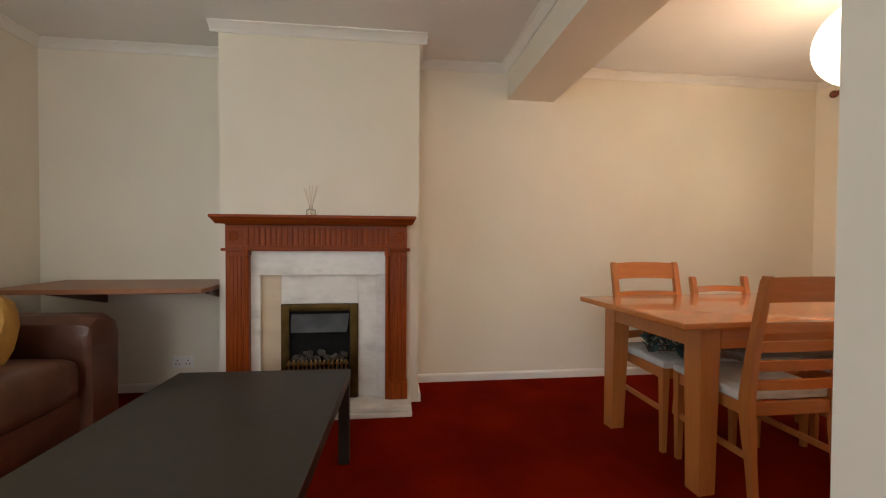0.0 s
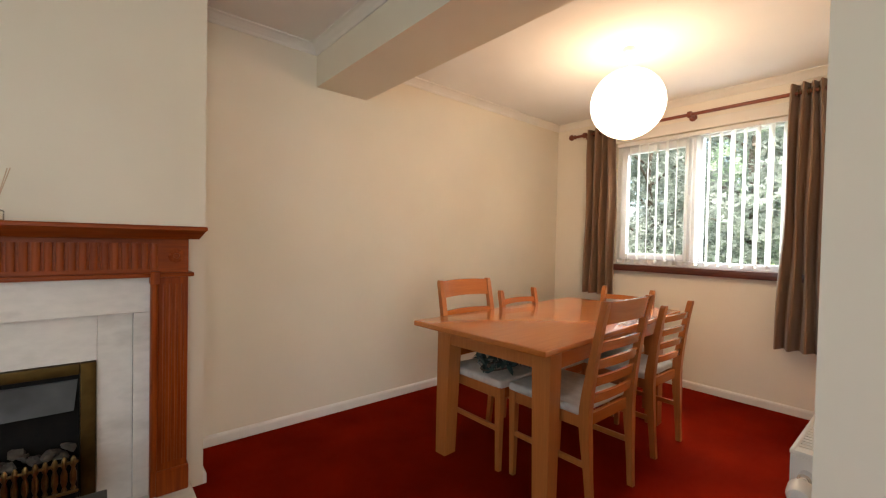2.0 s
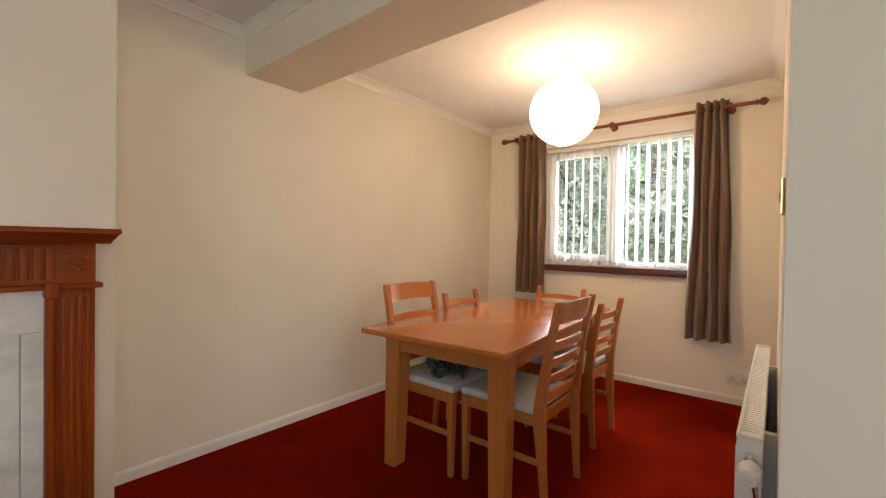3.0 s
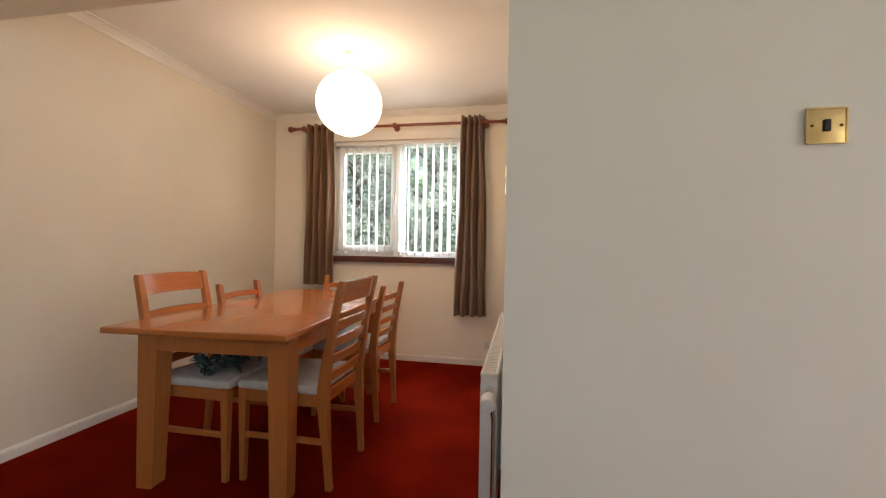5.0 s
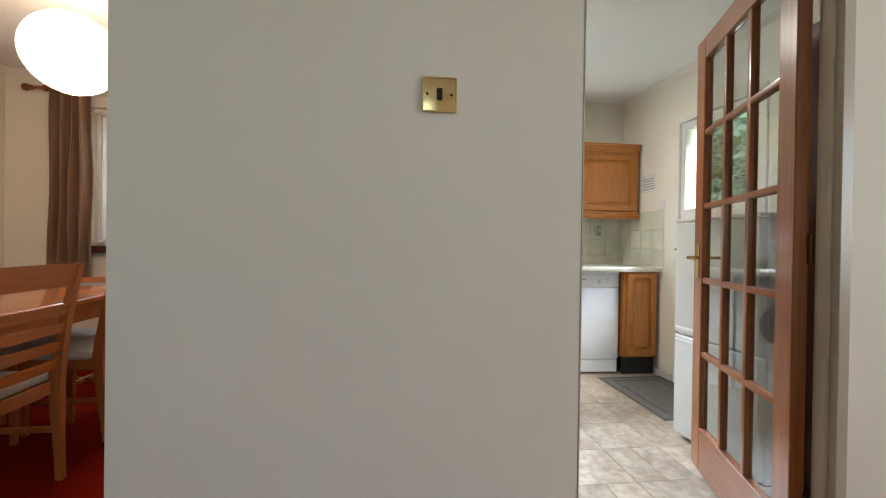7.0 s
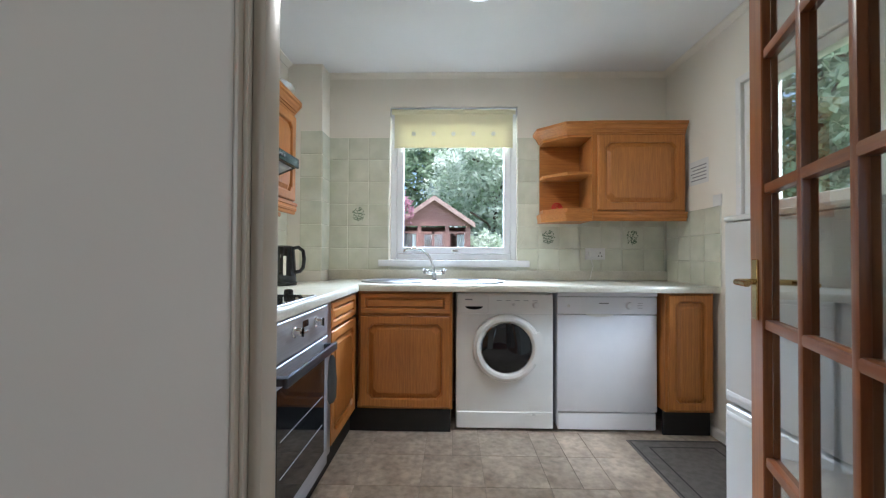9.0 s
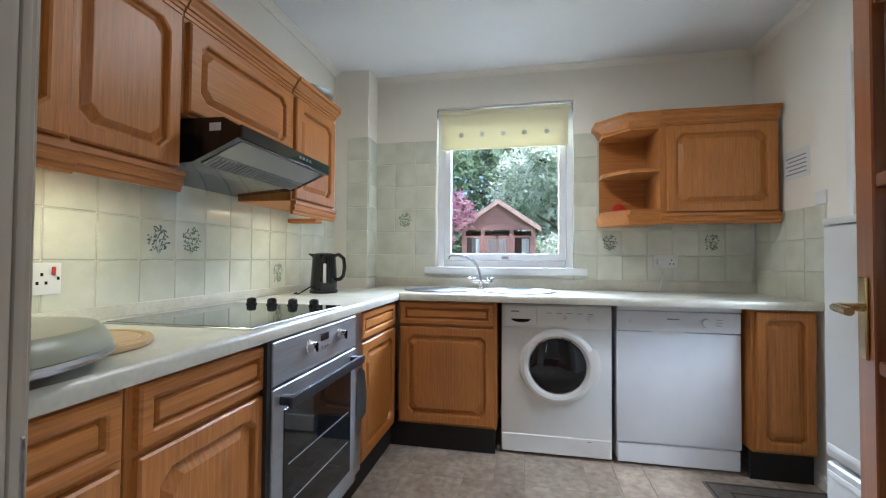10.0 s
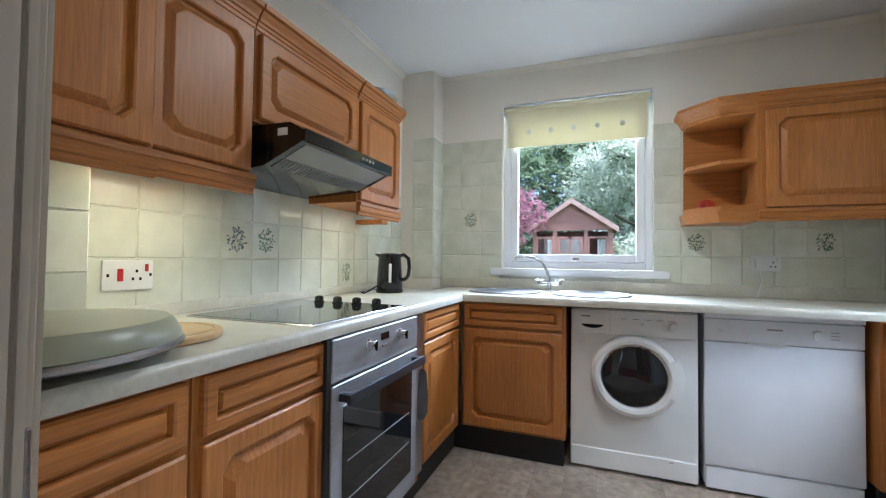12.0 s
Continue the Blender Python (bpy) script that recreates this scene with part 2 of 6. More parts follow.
M["steel"] = mottle(mat("brushed_steel", (0.50, 0.50, 0.50), 0.32, 1.0), (0.42, 0.42, 0.42), 3, 4, (2, 60, 60))
M["panelsteel"] = mottle(mat("satin_oven_steel", (0.44, 0.45, 0.47), 0.42, 0.65), (0.38, 0.39, 0.41), 3, 4, (2, 60, 60))
M["charcoal"] = mat("charcoal_handle_plastic", (0.022, 0.025, 0.032), 0.35)
# for flat discs: the shade inside the sink bowls is put into this steel
M["basin"] = mottle(mat("steel_darkened_for_bowl_shade", (0.20, 0.20, 0.20), 0.35, 0.9), (0.14, 0.14, 0.14), 60, 3)
M["chrome"] = mat("chrome", (0.75, 0.75, 0.76), 0.08, 1.0)
M["worktop"] = mottle(mat("cream_stone_laminate", (0.61, 0.585, 0.49), 0.28), (0.52, 0.495, 0.405), 9, 8, bump=0.02, world_space=True, fine=0.08, fine_scale=9)
M["plinth"] = mat("black_plinth_and_gap_shade", (0.012, 0.011, 0.010), 0.6)
M["hob"] = mat("black_ceramic_glass", (0.016, 0.017, 0.015), 0.05, 0, 0.3)
M["lampcover"] = mat("dull_translucent_plastic", (0.30, 0.30, 0.29), 0.4)
M["filter"] = mottle(mat("grey_mesh_filter", (0.30, 0.30, 0.29), 0.4, 0.7), (0.15, 0.15, 0.15), 220, 1)
M["red"] = mat("red_plastic", (0.5, 0.02, 0.015), 0.35)
M["board"] = wood("chopping_board_wood", (0.55, 0.38, 0.19), (0.46, 0.30, 0.14), "x", 0.5)
M["platter"] = mottle(mat("grey_green_platter", (0.36, 0.37, 0.27), 0.3), (0.31, 0.32, 0.225), 4, 4)
M["paper"] = mat("white_paper", (0.72, 0.72, 0.70), 0.8)
M["teal"] = mottle(mat("teal_leaf", (0.035, 0.085, 0.08), 0.6), (0.02, 0.05, 0.05), 20, 3)
M["mat_grey"] = mottle(mat("grey_mat_fabric", (0.17, 0.155, 0.145), 0.95), (0.13, 0.12, 0.11), 30, 4, bump=0.5, bump_scale=300)
M["mat_dark"] = mat("dark_mat_border", (0.05, 0.045, 0.045), 0.95)
M["reed"] = mat("pale_reed", (0.58, 0.43, 0.30), 0.8)
M["grass"] = mottle(mat("lawn", (0.07, 0.12, 0.03), 0.9), (0.05, 0.085, 0.022), 2, 8, bump=0.8, bump_scale=60, world_space=True)
M["fridge_enamel"] = mottle(mat("aged_white_enamel", (0.60, 0.59, 0.55), 0.28), (0.57, 0.56, 0.51), 2, 3)
M["leaf"] = mottle(mat("garden_leaf", (0.19, 0.28, 0.16), 0.5), (0.34, 0.42, 0.29), 3, 4, per_object=0.1)
M["leaf_dark"] = mottle(mat("dark_hedge_leaf", (0.20, 0.23, 0.19), 0.75), (0.28, 0.31, 0.26), 3, 4)
M["leaf_pink"] = mottle(mat("pink_shrub_leaf", (0.52, 0.27, 0.34), 0.5), (0.36, 0.17, 0.23), 3, 4)
M["leaf_pale"] = mottle(mat("variegated_leaf", (0.76, 0.79, 0.72), 0.5), (0.36, 0.45, 0.31), 3, 4)
M["bark"] = mottle(mat("bark", (0.07, 0.05, 0.035), 0.9), (0.12, 0.09, 0.06), 9, 6, bump=0.8, bump_scale=30)
# red stain, paled so the colour carries the haze of the window glass
M["shedwood"] = wood("red_stained_boarding_hazed", (0.36, 0.19, 0.16), (0.29, 0.14, 0.115), "y", 0.7)
M["barge"] = mottle(mat("pinkish_barge_timber", (0.42, 0.29, 0.25), 0.8), (0.34, 0.22, 0.19), 9, 4)
M["felt"] = mottle(mat("roof_felt", (0.22, 0.17, 0.15), 0.95), (0.16, 0.12, 0.11), 10, 4)
M["render_wall"] = mottle(mat("house_outer_render", (0.42, 0.38, 0.33), 0.9), (0.36, 0.33, 0.28), 3, 6, bump=0.5, bump_scale=40)


def glassy(name, colour=(1, 1, 1), rough=0.0):
    m = bpy.data.materials.new(name)
    m.use_nodes = True
    b = m.node_tree.nodes["Principled BSDF"]
    b.inputs["Base Color"].default_value = (*colour, 1)
    b.inputs["Roughness"].default_value = rough
    b.inputs["Transmission Weight"].default_value = 1.0
    b.inputs["IOR"].default_value = 1.45
    return m


def leafy(m, share):
    """Lets light through a leaf."""
    n, l, b = nodes(m)
    t = n.new("ShaderNodeBsdfTranslucent")
    l.new(b.inputs["Base Color"].links[0].from_socket, t.inputs["Color"])
    mx = n.new("ShaderNodeMixShader")
    mx.inputs[0].default_value = share
    l.new(b.outputs[0], mx.inputs[1])
    l.new(t.outputs[0], mx.inputs[2])
    l.new(mx.outputs[0], n["Material Output"].inputs["Surface"])


for key in ("leaf", "leaf_dark", "leaf_pink", "leaf_pale"):
    leafy(M[key], 0.5)
M["glass"] = glassy("clear_glass")
# tint darkens what lies behind the panes, in place of shade there
M["doorglass"] = glassy("darkened_door_glass", (0.74, 0.77, 0.75))
# IOR set below that of glass, so the window panes reflect less
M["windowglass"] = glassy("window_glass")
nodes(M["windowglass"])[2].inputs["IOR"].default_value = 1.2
M["bottle"] = glassy("bottle_glass", (0.95, 0.93, 0.88))


def translucent(name, colour, part_through):
    m = bpy.data.materials.new(name)
    m.use_nodes = True
    n, l = m.node_tree.nodes, m.node_tree.links
    b = n["Principled BSDF"]
    b.inputs["Base Color"].default_value, b.inputs["Roughness"].default_value = (*colour, 1), 0.8
    t = n.new("ShaderNodeBsdfTranslucent")
    t.inputs["Color"].default_value = (*colour, 1)
    mx = n.new("ShaderNodeMixShader")
    mx.inputs[0].default_value = part_through
    l.new(b.outputs[0], mx.inputs[1])
    l.new(t.outputs[0], mx.inputs[2])
    l.new(mx.outputs[0], n["Material Output"].inputs["Surface"])
    return m


M["vane"] = translucent("white_blind_vane", (0.88, 0.88, 0.85), 0.6)
M["blindfab"] = translucent("cream_blind_fabric_lit", (0.82, 0.77, 0.54), 0.14)


def glow(name, colour, strength):
    m = mat(name, colour, 0.8)
    b = m.node_tree.nodes["Principled BSDF"]
    b.inputs["Emission Color"].default_value = (*colour, 1)
    b.inputs["Emission Strength"].default_value = strength
    return m


M["shade"] = glow("lit_paper_shade", (1.0, 0.90, 0.76), 0.75)
M["lamp_dome"] = glow("lit_opal_dome", (0.95, 0.97, 1.0), 0.5)
M["tube"] = glow("lit_tube", (1.0, 0.88, 0.6), 0.6)

# ---- mesh helpers ----


def box(bm, x0, x1, y0, y1, z0, z1, bevel=0.0, seg=1):
    """A box, its edges rounded by bevel."""
    vs = [bm.verts.new((x, y, z)) for x in (x0, x1) for y in (y0, y1) for z in (z0, z1)]
    fs = [bm.faces.new([vs[i] for i in f]) for f in ((0, 1, 3, 2), (4, 6, 7, 5), (0, 4, 5, 1), (2, 3, 7, 6), (0, 2, 6, 4), (1, 5, 7, 3))]
    if bevel:
        es = list({e for f in fs for e in f.edges})
        bmesh.ops.bevel(bm, geom=es, offset=bevel, segments=seg, profile=0.6, affect="EDGES")
    return bm


def loft(bm, loops, cap0=True, cap1=True):
    """Skin over loops of equal length."""
    rings = [[bm.verts.new(p) for p in lp] for lp in loops]
    k = len(rings[0])
    for a, b in zip(rings, rings[1:]):
        for i in range(k):
            bm.faces.new((a[i], a[(i + 1) % k], b[(i + 1) % k], b[i]))
    if cap0:
        bm.faces.new(list(reversed(rings[0])))
    if cap1:
        bm.faces.new(rings[-1])
    return bm


def lathe(bm, profile, seg=24, m=None, cap=True):
    """Turn (radius, height) pairs about z; m places it."""
    m = m or Matrix()
    loops = [[m @ Vector((max(r, 0.0004) * math.cos(2 * math.pi * i / seg), max(r, 0.0004) * math.sin(2 * math.pi * i / seg), h)) for i in range(seg)] for r, h in profile]
    return loft(bm, loops, cap, cap)


def extrude(bm, outline, a, b, axis):
    """A closed 2D outline drawn out along an axis from a to b."""
    def at(u, v, w):
        return {"x": (w, u, v), "y": (u, w, v), "z": (u, v, w)}[axis]
    return loft(bm, [[at(u, v, a) for u, v in outline], [at(u, v, b) for u, v in outline]])


def tube(bm, pts, r, seg=8):
    """A round bar along a line of points."""
    loops, prev = [], None
    pts = [Vector(p) for p in pts]
    for i, p in enumerate(pts):
        d = (pts[min(i + 1, len(pts) - 1)] - pts[max(i - 1, 0)]).normalized()
        u = d.orthogonal().normalized() if prev is None else (prev - d * prev.dot(d)).normalized()
        prev = u
        v = d.cross(u)
        loops.append([p + r * (math.cos(2 * math.pi * k / seg) * u + math.sin(2 * math.pi * k / seg) * v) for k in range(seg)])
    return loft(bm, loops)


def mesh_of(name, bm, material, smooth=True):
    bmesh.ops.recalc_face_normals(bm, faces=bm.faces[:])
    me = bpy.data.meshes.new(name)
    bm.to_mesh(me)
    bm.free()
    me.materials.append(material)
    if smooth:
        for p in me.polygons:
            p.use_smooth = True
        me.set_sharp_from_angle(angle=radians(32))
    return me


def part(name, bm, material, parent=None, label="", smooth=True):
    ob = new(name, mesh_of(name, bm, material, smooth))
    ob.parent = parent
    if label:
        tagged(ob, label)
    return ob


def B():
    return bmesh.new()


def thing(name, m, label, category, group=""):
    ob = new(name)
    ob.empty_display_size = 0.1
    ob.matrix_world = m
    return tagged(ob, label, category, group)


def solid(name, bm, material, m, label, category, group=""):
    """A thing that is one mesh."""
    ob = part(name, bm, material)
    ob.matrix_world = m
    return tagged(ob, label, category, group)


def structure(name, bm, material, label, category, smooth=False):
    ob = part(name, bm, material, None, "", smooth)
    return tagged(ob, label, category, "", "structure")



def walls():
    b = B()
    box(b, XW - T, XE + T, YN, YN + T, -0.2, ZC + 0.2)
    w = structure("wall_north", b, M["wall"], "cream papered wall of the dining and living room", "wall")
    b = B()
    box(b, BX0, BX1, YB, YN, -0.02, ZC + 0.05)
    structure("chimney_breast", b, M["wall"], "cream papered chimney breast behind the fireplace", "wall")
    # side and front walls; both window openings are unseen and placed for daylight
    b = B()
    for y0, y1, z0, z1 in ((YS - T, 1.4, -0.2, ZC + 0.2), (2.8, YN, -0.2, ZC + 0.2), (1.4, 2.8, -0.2, 0.9), (1.4, 2.8, 2.1, ZC + 0.2)):
        box(b, XW - T, XW, y0, y1, z0, z1)
    structure("wall_west", b, M["wall"], "cream papered living room wall with an added, unseen side window opening", "wall")
    b = B()
    box(b, XW, WX0, YS - T, YS, -0.2, ZC + 0.2)
    box(b, WX1, XP, YS - T, YS, -0.2, ZC + 0.2)
    box(b, WX0, WX1, YS - T, YS, -0.2, 0.9)
    box(b, WX0, WX1, YS - T, YS, 2.1, ZC + 0.2)
    structure("wall_south_living", b, M["wall"], "cream papered front wall with an assumed, unseen window opening", "wall")
    # partition to the kitchen, with the doorway
    b = B()
    box(b, XP, XPE, DOOR1 + 0.004, YD, -0.02, ZC + 0.05)
    box(b, XP, XPE, YS - T, DOOR0 - 0.036, -0.02, ZC + 0.05)
    box(b, XP, XPE, DOOR0 - 0.036, DOOR1 + 0.004, DOORH + 0.036, ZC + 0.05)
    structure("wall_partition", b, M["wall"], "pale cream partition wall with a doorway to the kitchen", "wall")
    b = B()
    box(b, XPE, XE, YKN, YD, -0.02, ZC + 0.05)
    structure("wall_kitchen_north", b, M["kwall"], "cream wall between kitchen and dining room", "wall")
    # garden wall with both windows
    b = B()
    k0, k1, kz0, kz1 = 0.30, 1.255, 1.04, 2.195
    d0, d1, dz0, dz1 = 2.50, 3.93, 1.01, 2.16
    for y0, y1, z0, z1 in ((YK - T, k0, -0.2, ZC + 0.2), (k0, k1, -0.2, kz0), (k0, k1, kz1, ZC + 0.2), (k1, d0, -0.2, ZC + 0.2),
                           (d0, d1, -0.2, dz0), (d0, d1, dz1, ZC + 0.2), (d1, YN, -0.2, ZC + 0.2)):
        box(b, XE, XE + T, y0, y1, z0, z1)
    structure("wall_east", b, M["kwall"], "cream outer wall with kitchen and dining windows", "wall")
    # kitchen wall with the back door
    b = B()
    x0, x1, zt = 3.26, 4.07, 2.07
    box(b, XPE, x0, YK - T, YK, -0.2, ZC + 0.2)
    box(b, x1, XE, YK - T, YK, -0.2, ZC + 0.2)
    box(b, x0, x1, YK - T, YK, zt, ZC + 0.2)
    structure("wall_kitchen_south", b, M["kwall"], "cream kitchen wall with the back door opening", "wall")
    b = B()
    box(b, XW - T, XPE, YS - T, YN + T, ZC, ZC + 0.15)
    box(b, XPE, XE + T, YK - T, YN + T, ZC, ZC + 0.15)
    structure("ceiling", b, M["ceiling"], "flat white painted ceiling", "ceiling")
    b = B()
    box(b, BM0, BM1, YD, YN, BMZ, ZC + 0.02)
    structure("ceiling_beam", b, M["wall"], "boxed cream painted beam below the ceiling", "beam")
    b = B()
    box(b, XW, XP, YS, YN, -0.15, 0.0)
    box(b, XP, XE, YD, YN, -0.15, 0.0)
    structure("floor", b, M["carpet"], "deep red fitted carpet", "floor")
    b = B()
    box(b, XP, XE, YK, YKN, -0.15, -0.004)
    structure("floor_kitchen", b, M["grout"], "brown stone-pattern vinyl kitchen floor", "floor")
    b = B()
    box(b, 4.656, XE, 1.715, YKN, 0.88, ZC + 0.01)
    structure("pipe_boxing", b, M["kwall"], "boxed-in pipe in the kitchen corner", "boxing")


walls()


# ---- trim, doors and windows ----
COVE = [(0, 0), (0.06, 0), (0.06, -0.008), (0.045, -0.014), (0.03, -0.026), (0.016, -0.04), (0.008, -0.055), (0.0, -0.055)]


def strip(b, axis, side, at, a, c, profile, z):
    """A moulding along an axis against a wall; side is the way that it stands off."""
    extrude(b, [(at + side * u, z + v) for u, v in profile], a, c, {"x": "x", "y": "y"}[axis])


def cornices():
    b = B()
    strip(b, "x", -1, YN, XW, BX0, COVE, ZC)
    strip(b, "x", -1, YN, BX1, BM0, COVE, ZC)
    strip(b, "x", -1, YN, BM1, XE, COVE, ZC)
    strip(b, "x", -1, YB, BX0 - 0.05, BX1 + 0.05, COVE, ZC)
    strip(b, "y", 1, BX1, YB, YN, COVE, ZC)
    strip(b, "y", -1, BX0, YB, YN, COVE, ZC)
    strip(b, "y", 1, XW, YS, YN, COVE, ZC)
    strip(b, "y", -1, BM0, YD, YN, COVE, ZC)
    strip(b, "y", -1, XE, YD, YN, COVE, ZC)
    strip(b, "x", 1, YD, BM1, XE, COVE, ZC)
    structure("cornice", b, M["white"], "white plaster cornice along the ceiling", "cornice")
    small = [(u * 0.6, v * 0.6) for u, v in COVE]
    b = B()
    strip(b, "y", -1, XE, YK, 1.715, small, ZC)
    strip(b, "x", -1, YKN, XPE, 4.656, small, ZC)
    strip(b, "x", 1, YK, XPE, XE, small, ZC)
    structure("cornice_kitchen", b, M["kwall"], "thin painted cornice in the kitchen", "cornice")


SKIRT = [(0, 0), (0.016, 0), (0.016, 0.046), (0.012, 0.055), (0.004, 0.061), (0, 0.061)]


def skirtings():
    b = B()
    strip(b, "x", -1, YN, XW, BX0, SKIRT, 0)
    strip(b, "x", -1, YN, BX1, XE, SKIRT, 0)
    strip(b, "y", 1, BX1, YB, YN, SKIRT, 0)
    strip(b, "y", -1, XE, YD, YN - 0.016, SKIRT, 0)
    strip(b, "x", 1, YD, XP, XE - 0.016, SKIRT, 0)
    strip(b, "y", 1, XW, YS, YN - 0.016, SKIRT, 0)
    strip(b, "y", -1, XP, DOOR1 + 0.09, YD, SKIRT, 0)
    structure("baseboard", b, M["white"], "white gloss skirting boards", "baseboard")
    b = B()
    strip(b, "x", 1, YK, 4.08, 4.83, SKIRT, 0)
    strip(b, "x", 1, YK, XPE, 3.04, SKIRT, 0)
    structure("baseboard_kitchen", b, M["white"], "white kitchen skirting board", "baseboard")


def doorway():
    """Lining, stop and architrave of the kitchen doorway."""
    d = tagged(new("door_frame"), "off-white painted door lining with architrave", "door frame", "", "structure")
    for n, y0, y1 in (("jamb", DOOR1, DOOR1 + 0.004), ("jamb", DOOR0 - 0.036, DOOR0)):
        b = B()
        box(b, XP - 0.002, XPE + 0.002, y0, y1, 0, DOORH + 0.036, 0.0015)
        part(n, b, M["frame"], d)
    b = B()
    box(b, XP - 0.003, XPE + 0.002, DOOR0, DOOR1, DOORH, DOORH + 0.036, 0.006, 3)
    part("head", b, M["frame"], d)
    for y0, y1 in ((DOOR1 - 0.012, DOOR1), (DOOR0, DOOR0 + 0.012)):
        b = B()
        box(b, XP + 0.02, XP + 0.05, y0, y1, 0, DOORH, 0.004, 2)
        part("door_stop", b, M["frame"], d)
    for x in (XP + 0.006, XP + 0.056):
        b = B()
        box(b, x, x + 0.006, DOOR1 - 0.004, DOOR1, 0, DOORH, 0.0015, 2)
        part("bead", b, M["frame"], d)
    for y0, y1 in ((DOOR1 + 0.012, DOOR1 + 0.064), (DOOR0 - 0.064, DOOR0 - 0.012)):
        b = B()
        box(b, XPE, XPE + 0.012, y0, y1, 0, DOORH + 0.06, 0.004, 2)
        part("architrave", b, M["frame"], d)
    b = B()
    box(b, XPE, XPE + 0.012, DOOR0 - 0.012, DOOR1 + 0.012, DOORH + 0.012, DOORH + 0.06, 0.004, 2)
    part("architrave", b, M["frame"], d)
    b = B()
    box(b, XP + 0.063, XP + 0.0665, DOOR1 - 0.002, DOOR1 + 0.002, 0.93, 0.985, 0.001)
    part("strike_plate", b, M["steel"], d, "worn metal strike plate")
    b = B()
    box(b, XP, XPE, DOOR0, DOOR1, -0.006, 0.004, 0.002)
    part("threshold", b, M["brass"], d, "thin metal threshold strip")


def glazed_door(m):
    """Inner door of fifteen panes: local x from the hinge, y the thickness, z up."""
    w, h, th = 0.81, 2.035, 0.04
    d = thing("glazed_door", m, "open stained hardwood door with fifteen clear panes", "door")
    st, top, bot = 0.095, 0.10, 0.20
    for x0, x1 in ((0, st), (w - st, w)):
        b = B()
        box(b, x0, x1, -th / 2, th / 2, 0, h, 0.003)
        part("stile", b, M["doorz"], d)
    for z0, z1 in ((0, bot), (h - top, h)):
        b = B()
        box(b, st, w - st, -th / 2 + 0.001, th / 2 - 0.001, z0, z1, 0.002)
        part("rail", b, M["doorx"], d)
    gw, gh = (w - 2 * st) / 3, (h - top - bot) / 5
    for i in (1, 2):
        b = B()
        box(b, st + gw * i - 0.013, st + gw * i + 0.013, -0.017, 0.017, bot, h - top, 0.006, 2)
        part("glazing_bar", b, M["doorz"], d)
    for k in range(1, 5):
        b = B()
        box(b, st, w - st, -0.0165, 0.0165, bot + gh * k - 0.013, bot + gh * k + 0.013, 0.006, 2)
        part("glazing_bar", b, M["doorx"], d)
    for i in range(3):
        for k in range(5):
            b = B()
            box(b, st + gw * i + 0.006, st + gw * (i + 1) - 0.006, -0.002, 0.002, bot + gh * k + 0.006, bot + gh * (k + 1) - 0.006)
            p = part("pane", b, M["doorglass"], d, "", False)
            p.visible_shadow = False
    for s in (-1, 1):
        b = B()
        box(b, w - 0.07, w - 0.03, s * th / 2, s * (th / 2 + 0.006), 0.90, 1.06, 0.002)
        plate = part("handle_plate", b, M["brass_bright"], d, "polished brass lever handle plate")
        b = B()
        tube(b, [(w - 0.05, s * 0.02, 1.0), (w - 0.05, s * 0.06, 1.0), (w - 0.07, s * 0.07, 1.0), (w - 0.16, s * 0.07, 1.0)], 0.008)
        part("lever", b, M["brass_bright"], plate)
    for z in (0.22, 1.0, 1.8):
        b = B()
        lathe(b, [(0.008, 0), (0.008, 0.09)], 10, pose(-0.004, -0.022, z))
        box(b, 0.0, 0.03, -0.0225, -0.0205, z, z + 0.09)
        part("hinge", b, M["brass"], d, "brass butt hinge")


def window_frame(b, y0, y1, z0, z1, x0, x1, t):
    """Four members round an opening in the plane of the garden wall."""
    box(b, x0, x1, y0, y0 + t, z0, z1, 0.004)
    box(b, x0, x1, y1 - t, y1, z0, z1, 0.004)
    box(b, x0 + 0.001, x1 - 0.001, y0 + t, y1 - t, z0, z0 + t, 0.004)
    box(b, x0 + 0.001, x1 - 0.001, y0 + t, y1 - t, z1 - t, z1, 0.004)


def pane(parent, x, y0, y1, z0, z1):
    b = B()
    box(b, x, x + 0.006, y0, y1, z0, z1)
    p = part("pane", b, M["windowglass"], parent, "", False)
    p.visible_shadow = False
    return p


